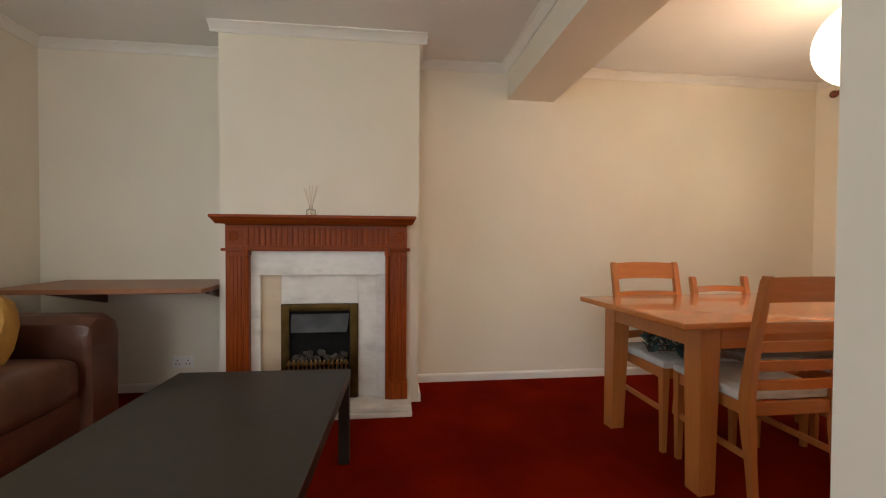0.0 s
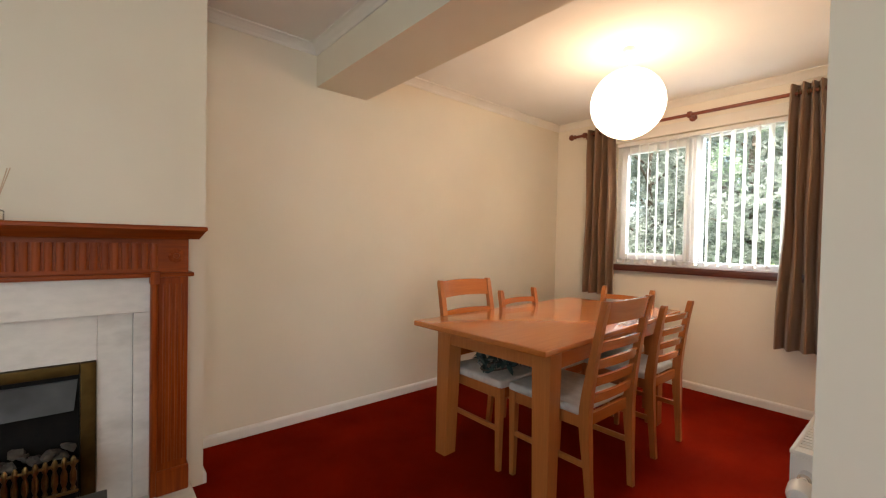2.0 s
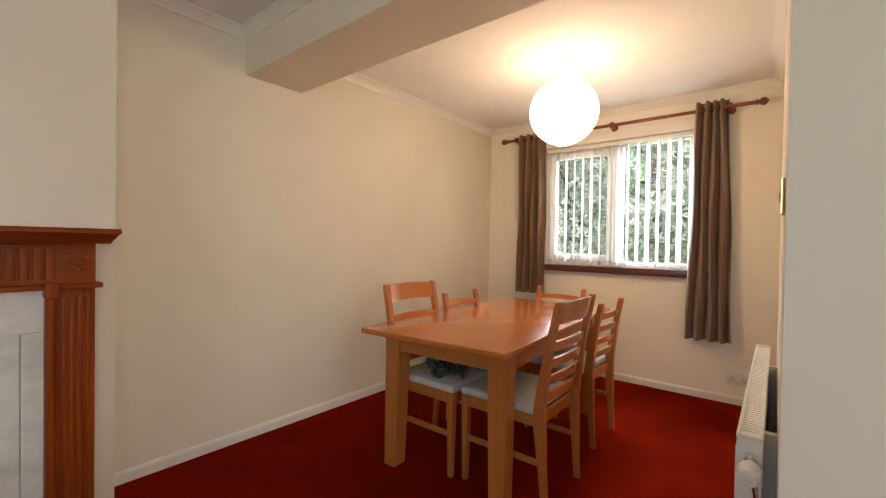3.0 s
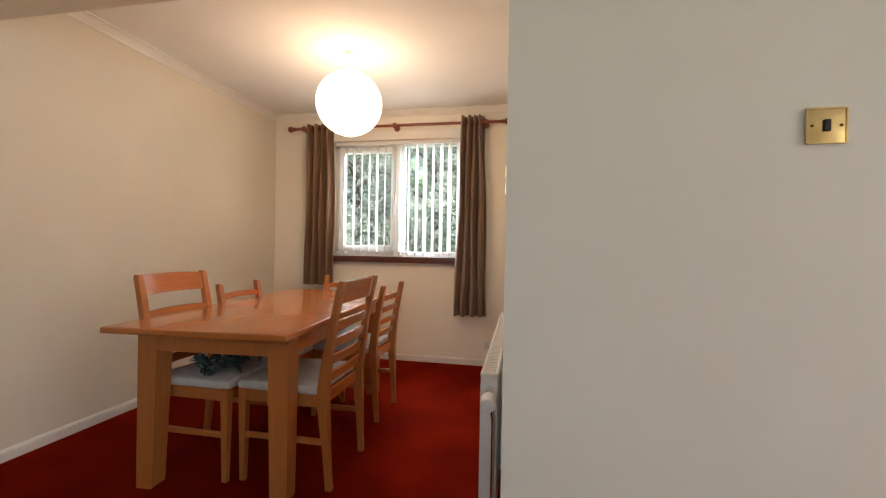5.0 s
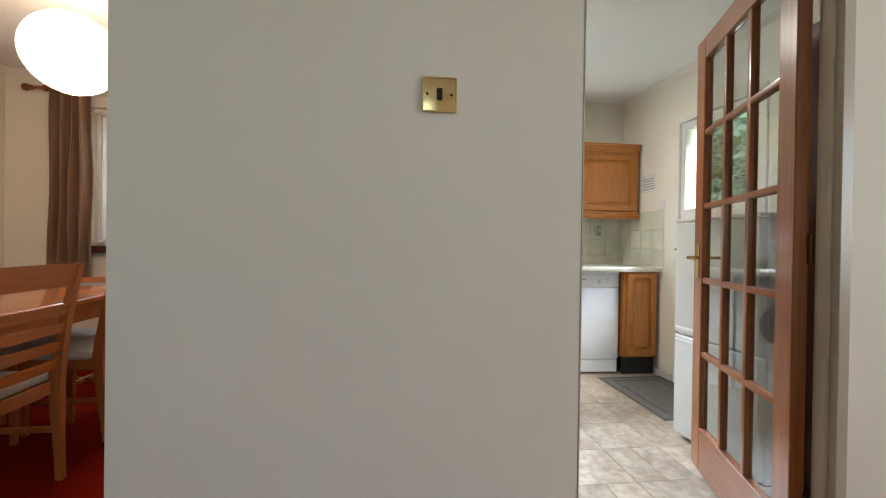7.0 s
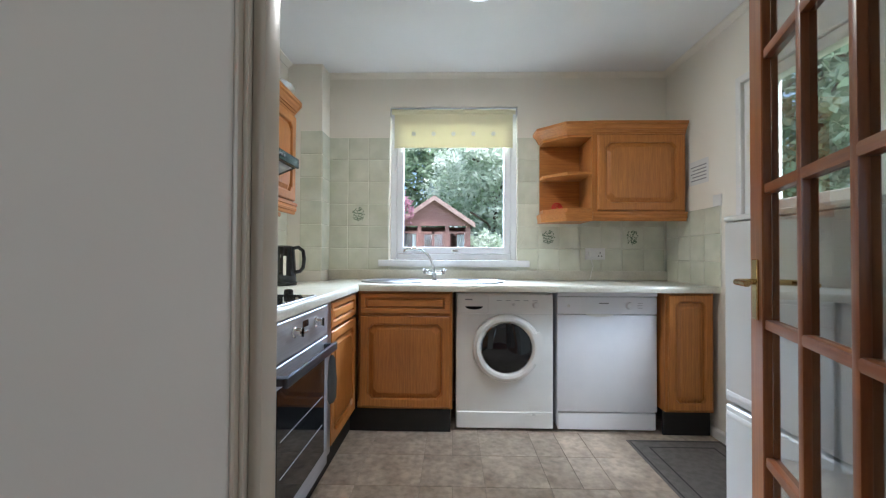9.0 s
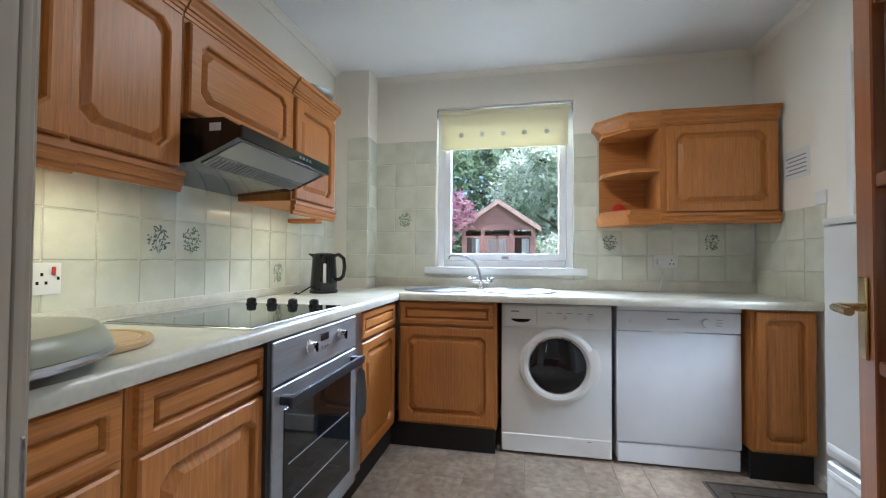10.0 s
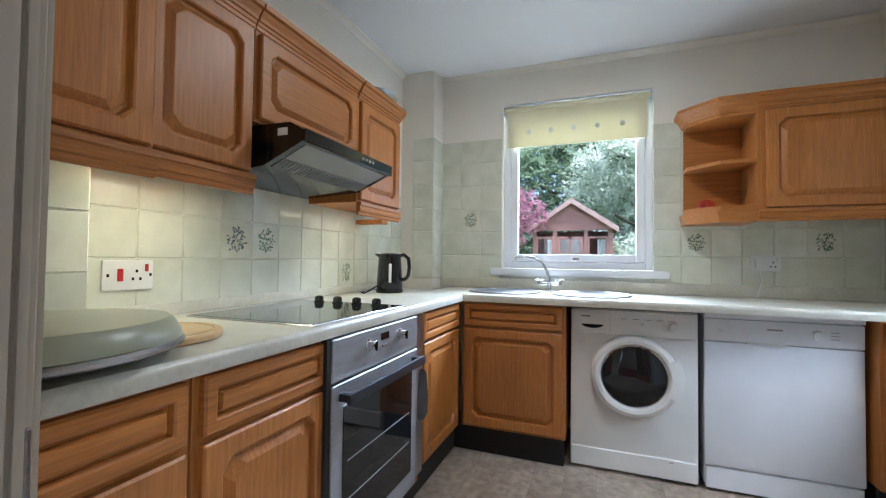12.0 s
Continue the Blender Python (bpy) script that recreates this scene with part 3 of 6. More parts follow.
def kitchen_window():
    w = tagged(new("window_1"), "white framed kitchen window above the sink", "window", "", "structure")
    b = B()
    window_frame(b, 0.30, 1.255, 1.045, 2.195, 4.89, 4.95, 0.045)
    part("window_frame", b, M["upvc"], w)
    b = B()
    window_frame(b, 0.347, 1.208, 1.092, 2.148, 4.88, 4.94, 0.05)
    part("sash", b, M["upvc"], w)
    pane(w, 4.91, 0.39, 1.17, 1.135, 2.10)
    b = B()
    box(b, 4.80, 4.90, 0.215, 1.335, 0.995, 1.043, 0.006, 2)
    part("window_sill", b, M["upvc"], w, "deep white gloss sill board")
    b = B()
    box(b, 4.866, 4.88, 0.74, 0.79, 1.105, 1.122, 0.003)
    lathe(b, [(0.006, 0), (0.006, 0.012)], 10, pose(4.868, 0.765, 1.11, 0, -90, 0))
    part("catch", b, M["chrome"], w)
    # roller blind
    r = thing("roller_blind", pose(4.85, 0.78, 2.16), "cream roller blind pulled part way down, with eyelets", "blind")
    b = B()
    lathe(b, [(0.018, -0.465), (0.018, 0.465)], 16, pose(0, 0, 0, 90, 0, 0))
    part("roller", b, M["blindfab"], r)
    b = B()
    box(b, -0.02, 0.03, -0.475, 0.475, 0.016, 0.028, 0.002)
    box(b, -0.02, 0.03, -0.478, -0.47, -0.04, 0.02, 0.002)
    box(b, -0.02, 0.03, 0.47, 0.478, -0.04, 0.02, 0.002)
    part("bracket", b, M["chrome"], r, "metal blind bracket")
    b = B()
    box(b, -0.002, 0.0, -0.445, 0.445, -0.262, 0.01)
    cloth = part("fabric", b, M["blindfab"], r)
    for i in range(5):
        b = B()
        y = -0.30 + 0.15 * i
        lathe(b, [(0.010, -0.001), (0.016, -0.001), (0.016, 0.003), (0.010, 0.003)], 16, pose(-0.003, y, -0.165, 0, -90, 0), False)
        # white translucent disc closes the hole, standing for daylight shining through
        lathe(b, [(0.0101, -0.0005), (0.0101, 0.0012)], 16, pose(-0.003, y, -0.165, 0, -90, 0))
        part("eyelet", b, M["vane"], cloth, "round eyelet with a white disc for the light through it")
    b = B()
    box(b, -0.006, 0.004, -0.445, 0.445, -0.272, -0.260, 0.002)
    part("hem_bar", b, M["blindfab"], r)
    b = B()
    for k in range(60):
        lathe(b, [(0.0006, -0.0022), (0.0024, 0), (0.0006, 0.0022)], 6, pose(0.0, -0.462, -0.05 - 0.013 * k))
    part("bead_chain", b, M["plastic"], r)


def dining_window():
    w = tagged(new("window_2"), "white framed dining room window behind vertical blinds", "window", "", "structure")
    b = B()
    window_frame(b, 2.50, 3.93, 1.012, 2.16, 4.91, 4.97, 0.05)
    box(b, 4.912, 4.968, 3.19, 3.27, 1.062, 2.11, 0.003)
    part("window_frame", b, M["upvc"], w)
    b = B()
    window_frame(b, 3.27, 3.88, 1.064, 2.108, 4.895, 4.955, 0.055)
    part("sash", b, M["upvc"], w)
    b = B()
    box(b, 4.875, 4.895, 3.285, 3.305, 1.53, 1.63, 0.004)
    part("catch", b, M["plastic"], w)
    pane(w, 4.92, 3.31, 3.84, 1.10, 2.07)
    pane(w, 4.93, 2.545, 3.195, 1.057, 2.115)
    b = B()
    box(b, 4.785, 4.91, 2.46, 3.96, 0.955, 1.012, 0.004, 2)
    part("window_sill", b, M["silldark"], w, "dark red-brown stained wooden sill")
    b = B()
    box(b, 4.82, 4.835, 2.44, 3.98, 2.16, 2.25, 0.003)
    part("pelmet_board", b, M["white"], w)
    v = thing("vertical_blind", pose(4.868, 3.215, 1.03), "white translucent vertical blind with open vanes", "blind")
    b = B()
    box(b, -0.025, 0.02, -0.69, 0.69, 1.09, 1.125, 0.003)
    part("head_rail", b, M["plastic"], v)
    n = 17
    for i in range(n):
        y = -0.655 + 1.31 * i / (n - 1)
        a = radians(58 + 5 * math.sin(i * 2.1))
        b = B()
        dx, dy = 0.044 * math.sin(a), 0.044 * math.cos(a)
        loft(b, [[(s * dx - 0.004 * (1 - s * s), y + s * dy, z) for s in (-1, -0.5, 0, 0.5, 1)] + [(s * dx - 0.004 * (1 - s * s) + 0.0012, y + s * dy + 0.0004, z) for s in (1, 0.5, 0, -0.5, -1)] for z in (0.02, 1.09)])
        part("vane", b, M["vane"], v)
        b = B()
        box(b, -0.045, 0.045, y - 0.0035, y + 0.0035, 0.0, 0.03, 0.001)
        part("vane_weight", b, M["plastic"], v)


def back_door():
    d = tagged(new("door_2"), "white back door with a narrow glazed light", "door", "", "structure")
    x0, x1 = 3.26, 4.07
    b = B()
    box(b, x0, x0 + 0.04, YK - 0.10, YK + 0.012, 0, 2.07, 0.003)
    box(b, x1 - 0.04, x1, YK - 0.10, YK + 0.012, 0, 2.07, 0.003)
    box(b, x0 + 0.04, x1 - 0.04, YK - 0.10, YK + 0.012, 2.03, 2.07, 0.003)
    part("door_frame", b, M["white"], d)
    a0, a1, g0, g1 = x0 + 0.044, x1 - 0.044, 3.42, 3.98
    b = B()
    for p0, p1, q0, q1 in ((a0, g0, 0.01, 2.026), (g1, a1, 0.01, 2.026), (g0, g1, 1.97, 2.026), (g0, g1, 0.01, 1.36)):
        box(b, p0, p1, YK - 0.05, YK - 0.006, q0, q1, 0.003)
    part("leaf", b, M["white"], d)
    b = B()
    box(b, g0 - 0.01, g1 + 0.01, YK - 0.03, YK - 0.024, 1.35, 1.98)
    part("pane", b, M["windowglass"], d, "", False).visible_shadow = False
    b = B()
    box(b, a1 - 0.03, a1 - 0.006, YK - 0.006, YK + 0.001, 0.93, 1.11, 0.002)
    tube(b, [(a1 - 0.018, YK, 1.05), (a1 - 0.018, YK + 0.045, 1.05), (a1 - 0.12, YK + 0.05, 1.05)], 0.008)
    part("handle", b, M["brass_bright"], d, "brass lever handle")


# unseen window, its place assumed, to let daylight onto the chimney wall
def assumed_front_window():
    w = tagged(new("window_3"), "unseen front window assumed for daylight, white framed", "window", "", "structure")
    mid = (WX0 + WX1) / 2
    b = B()
    for x0, x1 in ((WX0, WX0 + 0.06), (mid - 0.03, mid + 0.03), (WX1 - 0.06, WX1)):
        box(b, x0, x1, YS - 0.18, YS - 0.12, 0.9, 2.1, 0.004)
    for z0, z1 in ((0.9, 0.96), (2.04, 2.1)):
        box(b, WX0 + 0.06, WX1 - 0.06, YS - 0.179, YS - 0.121, z0, z1, 0.004)
    part("window_frame", b, M["upvc"], w)
    for x0, x1 in ((WX0 + 0.05, mid - 0.02), (mid + 0.02, WX1 - 0.05)):
        b = B()
        box(b, x0, x1, YS - 0.153, YS - 0.147, 0.95, 2.05)
        part("pane", b, M["glass"], w, "", False).visible_shadow = False


# unseen window added so that daylight reaches the partition and alcove
def added_side_window():
    w = tagged(new("window_4"), "unseen side window added for daylight, white framed", "window", "", "structure")
    b = B()
    window_frame(b, 1.4, 2.8, 0.9, 2.1, XW - 0.18, XW - 0.12, 0.06)
    part("window_frame", b, M["upvc"], w)
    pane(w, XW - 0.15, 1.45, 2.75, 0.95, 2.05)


cornices()
skirtings()
doorway()
glazed_door(pose(2.135, 0.214, 0.012, 0, 0, -20.0))
kitchen_window()
dining_window()
back_door()
assumed_front_window()
added_side_window()

# ---- fireplace ----


def fireplace():
    f = thing("fireplace", pose(0.775, YB, 0) @ Matrix.Diagonal((1.045, 1, 1, 1)), "mahogany fire surround with white marble and brass-framed fire", "fireplace")
    # local x across, y out of the wall is negative
    b = B()
    prof = [(-0.002, 1.180), (-0.002, 1.235), (-0.20, 1.235), (-0.205, 1.229), (-0.205, 1.219), (-0.195, 1.213), (-0.165, 1.180), (-0.14, 1.190), (-0.125, 1.180)]
    loops = []
    for s, ext in ((-1, 0.0), (1, 0.0)):
        loops.append([(s * (0.535 + max(0.0, (-y - 0.125)) * 0.6), y, z) for y, z in prof])
    loft(b, loops)
    part("mantel_shelf", b, M["mahogx"], f)
    b = B()
    box(b, -0.53, 0.53, -0.10, -0.002, 1.034, 1.180, 0.002)
    frieze = part("frieze", b, M["mahogx"], f)
    k = 27
    for i in range(k):
        x = -0.425 + 0.85 * (i + 0.5) / k
        b = B()
        loft(b, [[(x + 0.0128 * math.cos(a), -0.0995 - 0.008 * max(0.0, math.sin(a)) ** 0.5, z) for a in [math.pi * j / 6 for j in range(7)]] for z in (1.052, 1.160)])
        part("reed_moulding", b, M["mahogz"], frieze)
    for x in (-0.485, 0.485):
        b = B()
        for i in range(8):
            a = 2 * math.pi * i / 8
            lathe(b, [(0.0, 0.0), (0.010, 0.003), (0.011, 0.008), (0.006, 0.012), (0.0, 0.013)], 8, pose(x, -0.099, 1.107, 90, 0, 0) @ pose(0.02 * math.cos(a), 0.02 * math.sin(a), 0) @ Matrix.Diagonal((1, 1, 1, 1)))
        lathe(b, [(0.0, 0.0), (0.012, 0.006), (0.010, 0.014), (0.0, 0.017)], 12, pose(x, -0.099, 1.107, 90, 0, 0))
        part("rosette", b, M["mahogz"], frieze, "carved flower rosette")
    b = B()
    box(b, -0.55, 0.55, -0.118, -0.002, 1.015, 1.034, 0.006, 2)
    part("moulding", b, M["mahogx"], f)
    for s in (-1, 1):
        x0, x1 = sorted((s * 0.53, s * 0.425))
        b = B()
        box(b, x0, x1, -0.095, -0.002, 0.06, 1.015, 0.002)
        leg = part("pilaster", b, M["mahogz"], f)
        for i in range(4):
            x = x0 + 0.02 + (x1 - x0 - 0.04) * i / 3
            b = B()
            box(b, x - 0.005, x + 0.005, -0.1005, -0.094, 0.20, 0.985, 0.003, 2)
            part("reed_moulding", b, M["mahogz"], leg)
        b = B()
        box(b, x0 - 0.006, x1 + 0.006, -0.108, -0.002, 0.06, 0.17, 0.004)
        part("pilaster_base", b, M["mahogz"], leg)
        xi = s * 0.425
        a0, a1 = sorted((xi, xi - s * 0.026))
        b = B()
        box(b, a0, a1, -0.100, -0.002, 0.06, 0.985, 0.003)
        xm = (a0 + a1) / 2
        loft(b, [[(xm + 0.011 * math.cos(q), -0.099 - 0.011 * math.sin(q), z) for q in [math.pi * j / 8 for j in range(9)]] for z in (0.18, 0.985)])
        part("inner_bead", b, M["mahogz"], leg)
        b = B()
        box(b, a0 - 0.004, a1 + 0.004, -0.122, -0.002, 0.985, 1.040, 0.003)
        part("capital_block", b, M["mahogz"], leg)
    b = B()
    box(b, -0.403, 0.403, -0.06, -0.002, 0.863, 1.015, 0.001)
    part("marble_header", b, M["marble"], f, "white veined marble header")
    for s in (-1, 1):
        x0, x1 = sorted((s * 0.403, s * 0.345))
        b = B()
        box(b, x0, x1, -0.06, -0.002, 0.06, 0.862, 0.001)
        part("marble_upright", b, M["marble"], f)
        x0, x1 = sorted((s * 0.344, s * 0.232))
        b = B()
        box(b, x0, x1, -0.030, -0.002, 0.06, 0.862, 0.001)
        part("marble_slip", b, M["marble_warm_lit"] if s < 0 else M["marble"], f, "marble slip tinted for a warm reflection" if s < 0 else "")
    b = B()
    box(b, -0.231, 0.231, -0.030, -0.002, 0.676, 0.862, 0.001)
    part("marble_panel", b, M["marble"], f)
    b = B()
    box(b, -0.535, 0.56, -0.24, -0.002, 0, 0.03, 0.004)
    box(b, -0.525, 0.55, -0.225, -0.002, 0.03, 0.06, 0.008, 2)
    part("hearth", b, M["marble"], f, "white marble hearth slab")
    # fire
    b = B()
    for x0, x1, z0, z1 in ((-0.23, -0.182, 0.062, 0.673), (0.182, 0.23, 0.062, 0.673), (-0.182, 0.182, 0.63, 0.673)):
        box(b, x0, x1, -0.048, -0.006, z0, z1, 0.005, 2)
    part("brass_frame", b, M["brass"], f, "dull antique brass fire frame")
    b = B()
    box(b, -0.18, 0.18, -0.012, -0.004, 0.062, 0.629)
    box(b, -0.181, -0.176, -0.044, -0.012, 0.062, 0.629)
    box(b, 0.176, 0.181, -0.044, -0.012, 0.062, 0.629)
    part("firebox", b, M["black"], f, "matt black fire box")
    b = B()
    loft(b, [[(-0.175, -0.014, 0.605), (0.175, -0.014, 0.605), (0.175, -0.022, 0.605), (-0.175, -0.022, 0.605)], [(-0.165, -0.075, 0.50), (0.165, -0.075, 0.50), (0.165, -0.083, 0.50), (-0.165, -0.083, 0.50)]])
    part("canopy", b, M["firegrey"], f, "sloping grey metal canopy")
    b = B()
    box(b, -0.178, 0.178, -0.10, -0.012, 0.062, 0.30, 0.006)
    part("fuel_bed", b, M["black"], f)
    rnd = random.Random(4)
    for i in range(16):
        b = B()
        bmesh.ops.create_icosphere(b, subdivisions=2, radius=0.024)
        for v in b.verts:
            v.co *= 0.75 + 0.9 * noise.noise(v.co * 32 + Vector((i * 3.1, 0, 0)))
            v.co.x *= 1.25
        c = part("coal", b, M["coal"], f)
        c.matrix_local = pose(-0.15 + 0.02 * i, -0.055 + rnd.uniform(-0.025, 0.02), 0.315 + rnd.uniform(0, 0.05), rnd.uniform(0, 90), rnd.uniform(0, 90), 0)
    g = [(0.003, 0.0), (0.009, 0.008), (0.005, 0.02), (0.010, 0.04), (0.010, 0.07), (0.005, 0.09), (0.010, 0.105), (0.008, 0.125), (0.003, 0.135)]
    for i in range(14):
        b = B()
        lathe(b, g, 10, pose(-0.165 + 0.33 * i / 13, -0.115, 0.20))
        part("fret_spindle", b, M["brass_fret"], f, "turned brass fret spindle")
    b = B()
    box(b, -0.18, 0.18, -0.122, -0.108, 0.19, 0.202, 0.003)
    box(b, -0.18, 0.18, -0.122, -0.108, 0.305, 0.315, 0.003)
    part("fret_rail", b, M["brass_fret"], f)


fireplace()


def reed_diffuser():
    d = thing("reed_diffuser", pose(0.735, 4.055, 1.235), "clear glass reed diffuser with thin reeds on the mantel", "diffuser")
    b = B()
    lathe(b, [(0.026, 0), (0.028, 0.004), (0.028, 0.035), (0.012, 0.044), (0.011, 0.058), (0.009, 0.058), (0.009, 0.044), (0.024, 0.033), (0.024, 0.006)], 20)
    part("bottle", b, M["bottle"], d)
    rnd = random.Random(2)
    for i in range(6):
        a = 2 * math.pi * i / 6 + 0.4
        b = B()
        tube(b, [(-0.006 * math.cos(a), -0.006 * math.sin(a), 0.008), (0.045 * math.cos(a), 0.02 * math.sin(a), 0.17 + 0.02 * rnd.random())], 0.0018, 6)
        part("reed", b, M["reed"], d)


reed_diffuser()


def alcove_shelf():
    s = thing("wall_shelf", pose(-0.425, YN, 0.800), "brown wooden alcove shelf on triangular brackets", "shelf")
    b = B()
    box(b, -0.58, 0.57, -0.625, -0.002, -0.028, 0.0, 0.003)
    part("board", b, M["shelfwood"], s)
    for x in (-0.33, 0.545):
        b = B()
        extrude(b, [(-0.002, -0.03), (-0.50, -0.03), (-0.50, -0.045), (-0.002, -0.16)], x - 0.012, x + 0.012, "x")
        part("bracket", b, M["silldark"], s, "dark triangular bracket")


def socket_plate(name, m, label, w=0.146, h=0.086, switches=True, plug=False, red=False):
    """A twin wall socket: local x across, y out of the wall negative."""
    s = thing(name, m, label, "socket")
    b = B()
    box(b, -w / 2, w / 2, -0.009, 0, -h / 2, h / 2, 0.004, 2)
    part("plate", b, M["plastic"], s)
    for cx in ((-0.035, 0.035) if w > 0.1 else (0,)):
        for dx, dz in ((0, 0.008), (-0.011, -0.016), (0.011, -0.016)):
            b = B()
            box(b, cx + dx - 0.0035, cx + dx + 0.0035, -0.0096, -0.008, dz - 0.0045, dz + 0.0045)
            part("slot", b, M["black"], s)
        if switches:
            b = B()
            box(b, cx + (0.02 if cx > 0 else -0.02) - 0.006, cx + (0.02 if cx > 0 else -0.02) + 0.006, -0.013, -0.008, 0.018, 0.036, 0.002)
            part("rocker", b, M["red"] if red else M["plastic"], s)
    return s


alcove_shelf()
socket_plate("wall_socket", pose(-0.25, YN - 0.001, 0.21), "white twin wall socket in the alcove", 0.146, 0.086)


def coffee_table():
    c = thing("coffee_table", pose(0.619, 2.895, 0, 0, 0, -1.5), "low black-brown rectangular coffee table with square legs", "table")
    w, l, h = 0.80, 1.18, 0.45
    b = B()
    box(b, -w / 2, w / 2, -l / 2, l / 2, h - 0.05, h, 0.002)
    part("tabletop", b, M["blackwood"], c)
    for sx in (-1, 1):
        for sy in (-1, 1):
            x, y = sx * (w / 2 - 0.027), sy * (l / 2 - 0.027)
            b = B()
            box(b, x - 0.025, x + 0.025, y - 0.025, y + 0.025, 0, h - 0.05, 0.002)
            part("leg", b, M["blackwood"], c)


coffee_table()


def cushion_shape(b, x0, x1, y0, y1, z0, z1, puff=0.03, bev=0.05):
    """A soft padded block."""
    box(b, x0, x1, y0, y1, z0, z1, bev, 5)
    cx, cy, cz = (x0 + x1) / 2, (y0 + y1) / 2, (z0 + z1) / 2
    bmesh.ops.subdivide_edges(b, edges=[e for e in b.edges if e.calc_length() > 0.12], cuts=4, use_grid_fill=True)
    for v in b.verts:
        u = 1 - ((v.co.x - cx) / (x1 - x0) * 2) ** 2
        w = 1 - ((v.co.y - cy) / (y1 - y0) * 2) ** 2
        v.co.z += puff * max(0, u) * max(0, w) * (1 if v.co.z > cz else 0) + 0.004 * noise.noise(v.co * 9)


def sofa():
    s = thing("sofa", pose(-0.635, 2.80, 0), "brown leather sofa against the living room wall", "sofa")
    # local x out of the wall, y along it
    b = B()
    box(b, -0.36, 0.32, -1.0, 1.0, 0.06, 0.30, 0.03, 3)
    part("base", b, M["leather"], s)
    for y in (-0.40, 0.43):
        b = B()
        cushion_shape(b, -0.18, 0.36, y - 0.41, y + 0.41, 0.29, 0.50, 0.05, 0.07)
        part("seat_cushion", b, M["leather"], s)
    b = B()
    cushion_shape(b, -0.37, -0.14, -0.86, 0.86, 0.28, 0.86, 0.01, 0.07)
    part("backrest", b, M["leather"], s)
    for y in (-0.98, 0.98):
        b = B()
        prof = [(-0.12, 0.05), (-0.12, 0.54), (-0.128, 0.60), (-0.11, 0.655), (-0.06, 0.692), (0.04, 0.692), (0.10, 0.655), (0.12, 0.60), (0.11, 0.54), (0.11, 0.05)]
        loft(b, [[(x, y + u * k, 0.4 + (v - 0.4) * k) for u, v in prof] for x, k in ((-0.37, 0.97), (-0.35, 1.0), (0.0, 1.0), (0.25, 1.0), (0.33, 0.985), (0.36, 0.93), (0.372, 0.84))])
        part("armrest", b, M["leather"], s)
    for x in (-0.3, 0.27):
        for y in (-0.92, 0.92):
            b = B()
            box(b, x - 0.03, x + 0.03, y - 0.03, y + 0.03, 0, 0.07, 0.004)
            part("foot", b, M["blackwood"], s)
    b = B()
    bmesh.ops.create_uvsphere(b, u_segments=24, v_segments=14, radius=0.2)
    for v in b.verts:
        p = v.co / 0.2
        e = 3.2
        r = (abs(p.x) ** e + abs(p.y) ** e + 1e-6) ** (-1 / e) if abs(p.x) + abs(p.y) > 0.25 else 1.0
        v.co = Vector((p.x * 0.2 * min(r, 1.35), p.y * 0.2 * min(r, 1.35), p.z * 0.075))
    solid("cushion", b, M["mustard"], pose(-0.63, 3.41, 0.655, 70, 0, 5), "mustard yellow square cushion leaning on the sofa", "cushion")


sofa()

# ---- dining area ----


def dining_table():
    t = thing("dining_table", pose(3.212, 3.399, 0, 0, 0, 3.2), "orange beech rectangular dining table with square legs", "table")
    hx, hy = 0.833, 0.42
    b = B()
    box(b, -hx, hx, -hy, hy, 0.726, 0.755, 0.009, 3)
    part("tabletop", b, M["beechx"], t)
    for y in (-hy + 0.075, hy - 0.075):
        b = B()
        box(b, -hx + 0.235, hx - 0.235, y - 0.011, y + 0.011, 0.625, 0.7255, 0.002)
        part("apron", b, M["beechx"], t)
    for x in (-hx + 0.155, hx - 0.155):
        b = B()
        box(b, x - 0.011, x + 0.011, -hy + 0.14, hy - 0.14, 0.625, 0.7255, 0.002)
        part("apron", b, M["beechz"], t)
    for sx in (-1, 1):
        for sy in (-1, 1):
            b = B()
            cx, cy = sx * (hx - 0.18), sy * (hy - 0.105)
            loops = []
            for z, w in ((0, 0.036), (0.004, 0.039), (0.60, 0.047), (0.7255, 0.047)):
                ox, oy = sx * (0.047 - w), sy * (0.047 - w)
                loops.append([(cx + ox + a * w, cy + oy + c * w, z) for a, c in ((-1, -1), (1, -1), (1, 1), (-1, 1))])
            loft(b, loops)
            part("leg", b, M["beechz"], t)


dining_table()


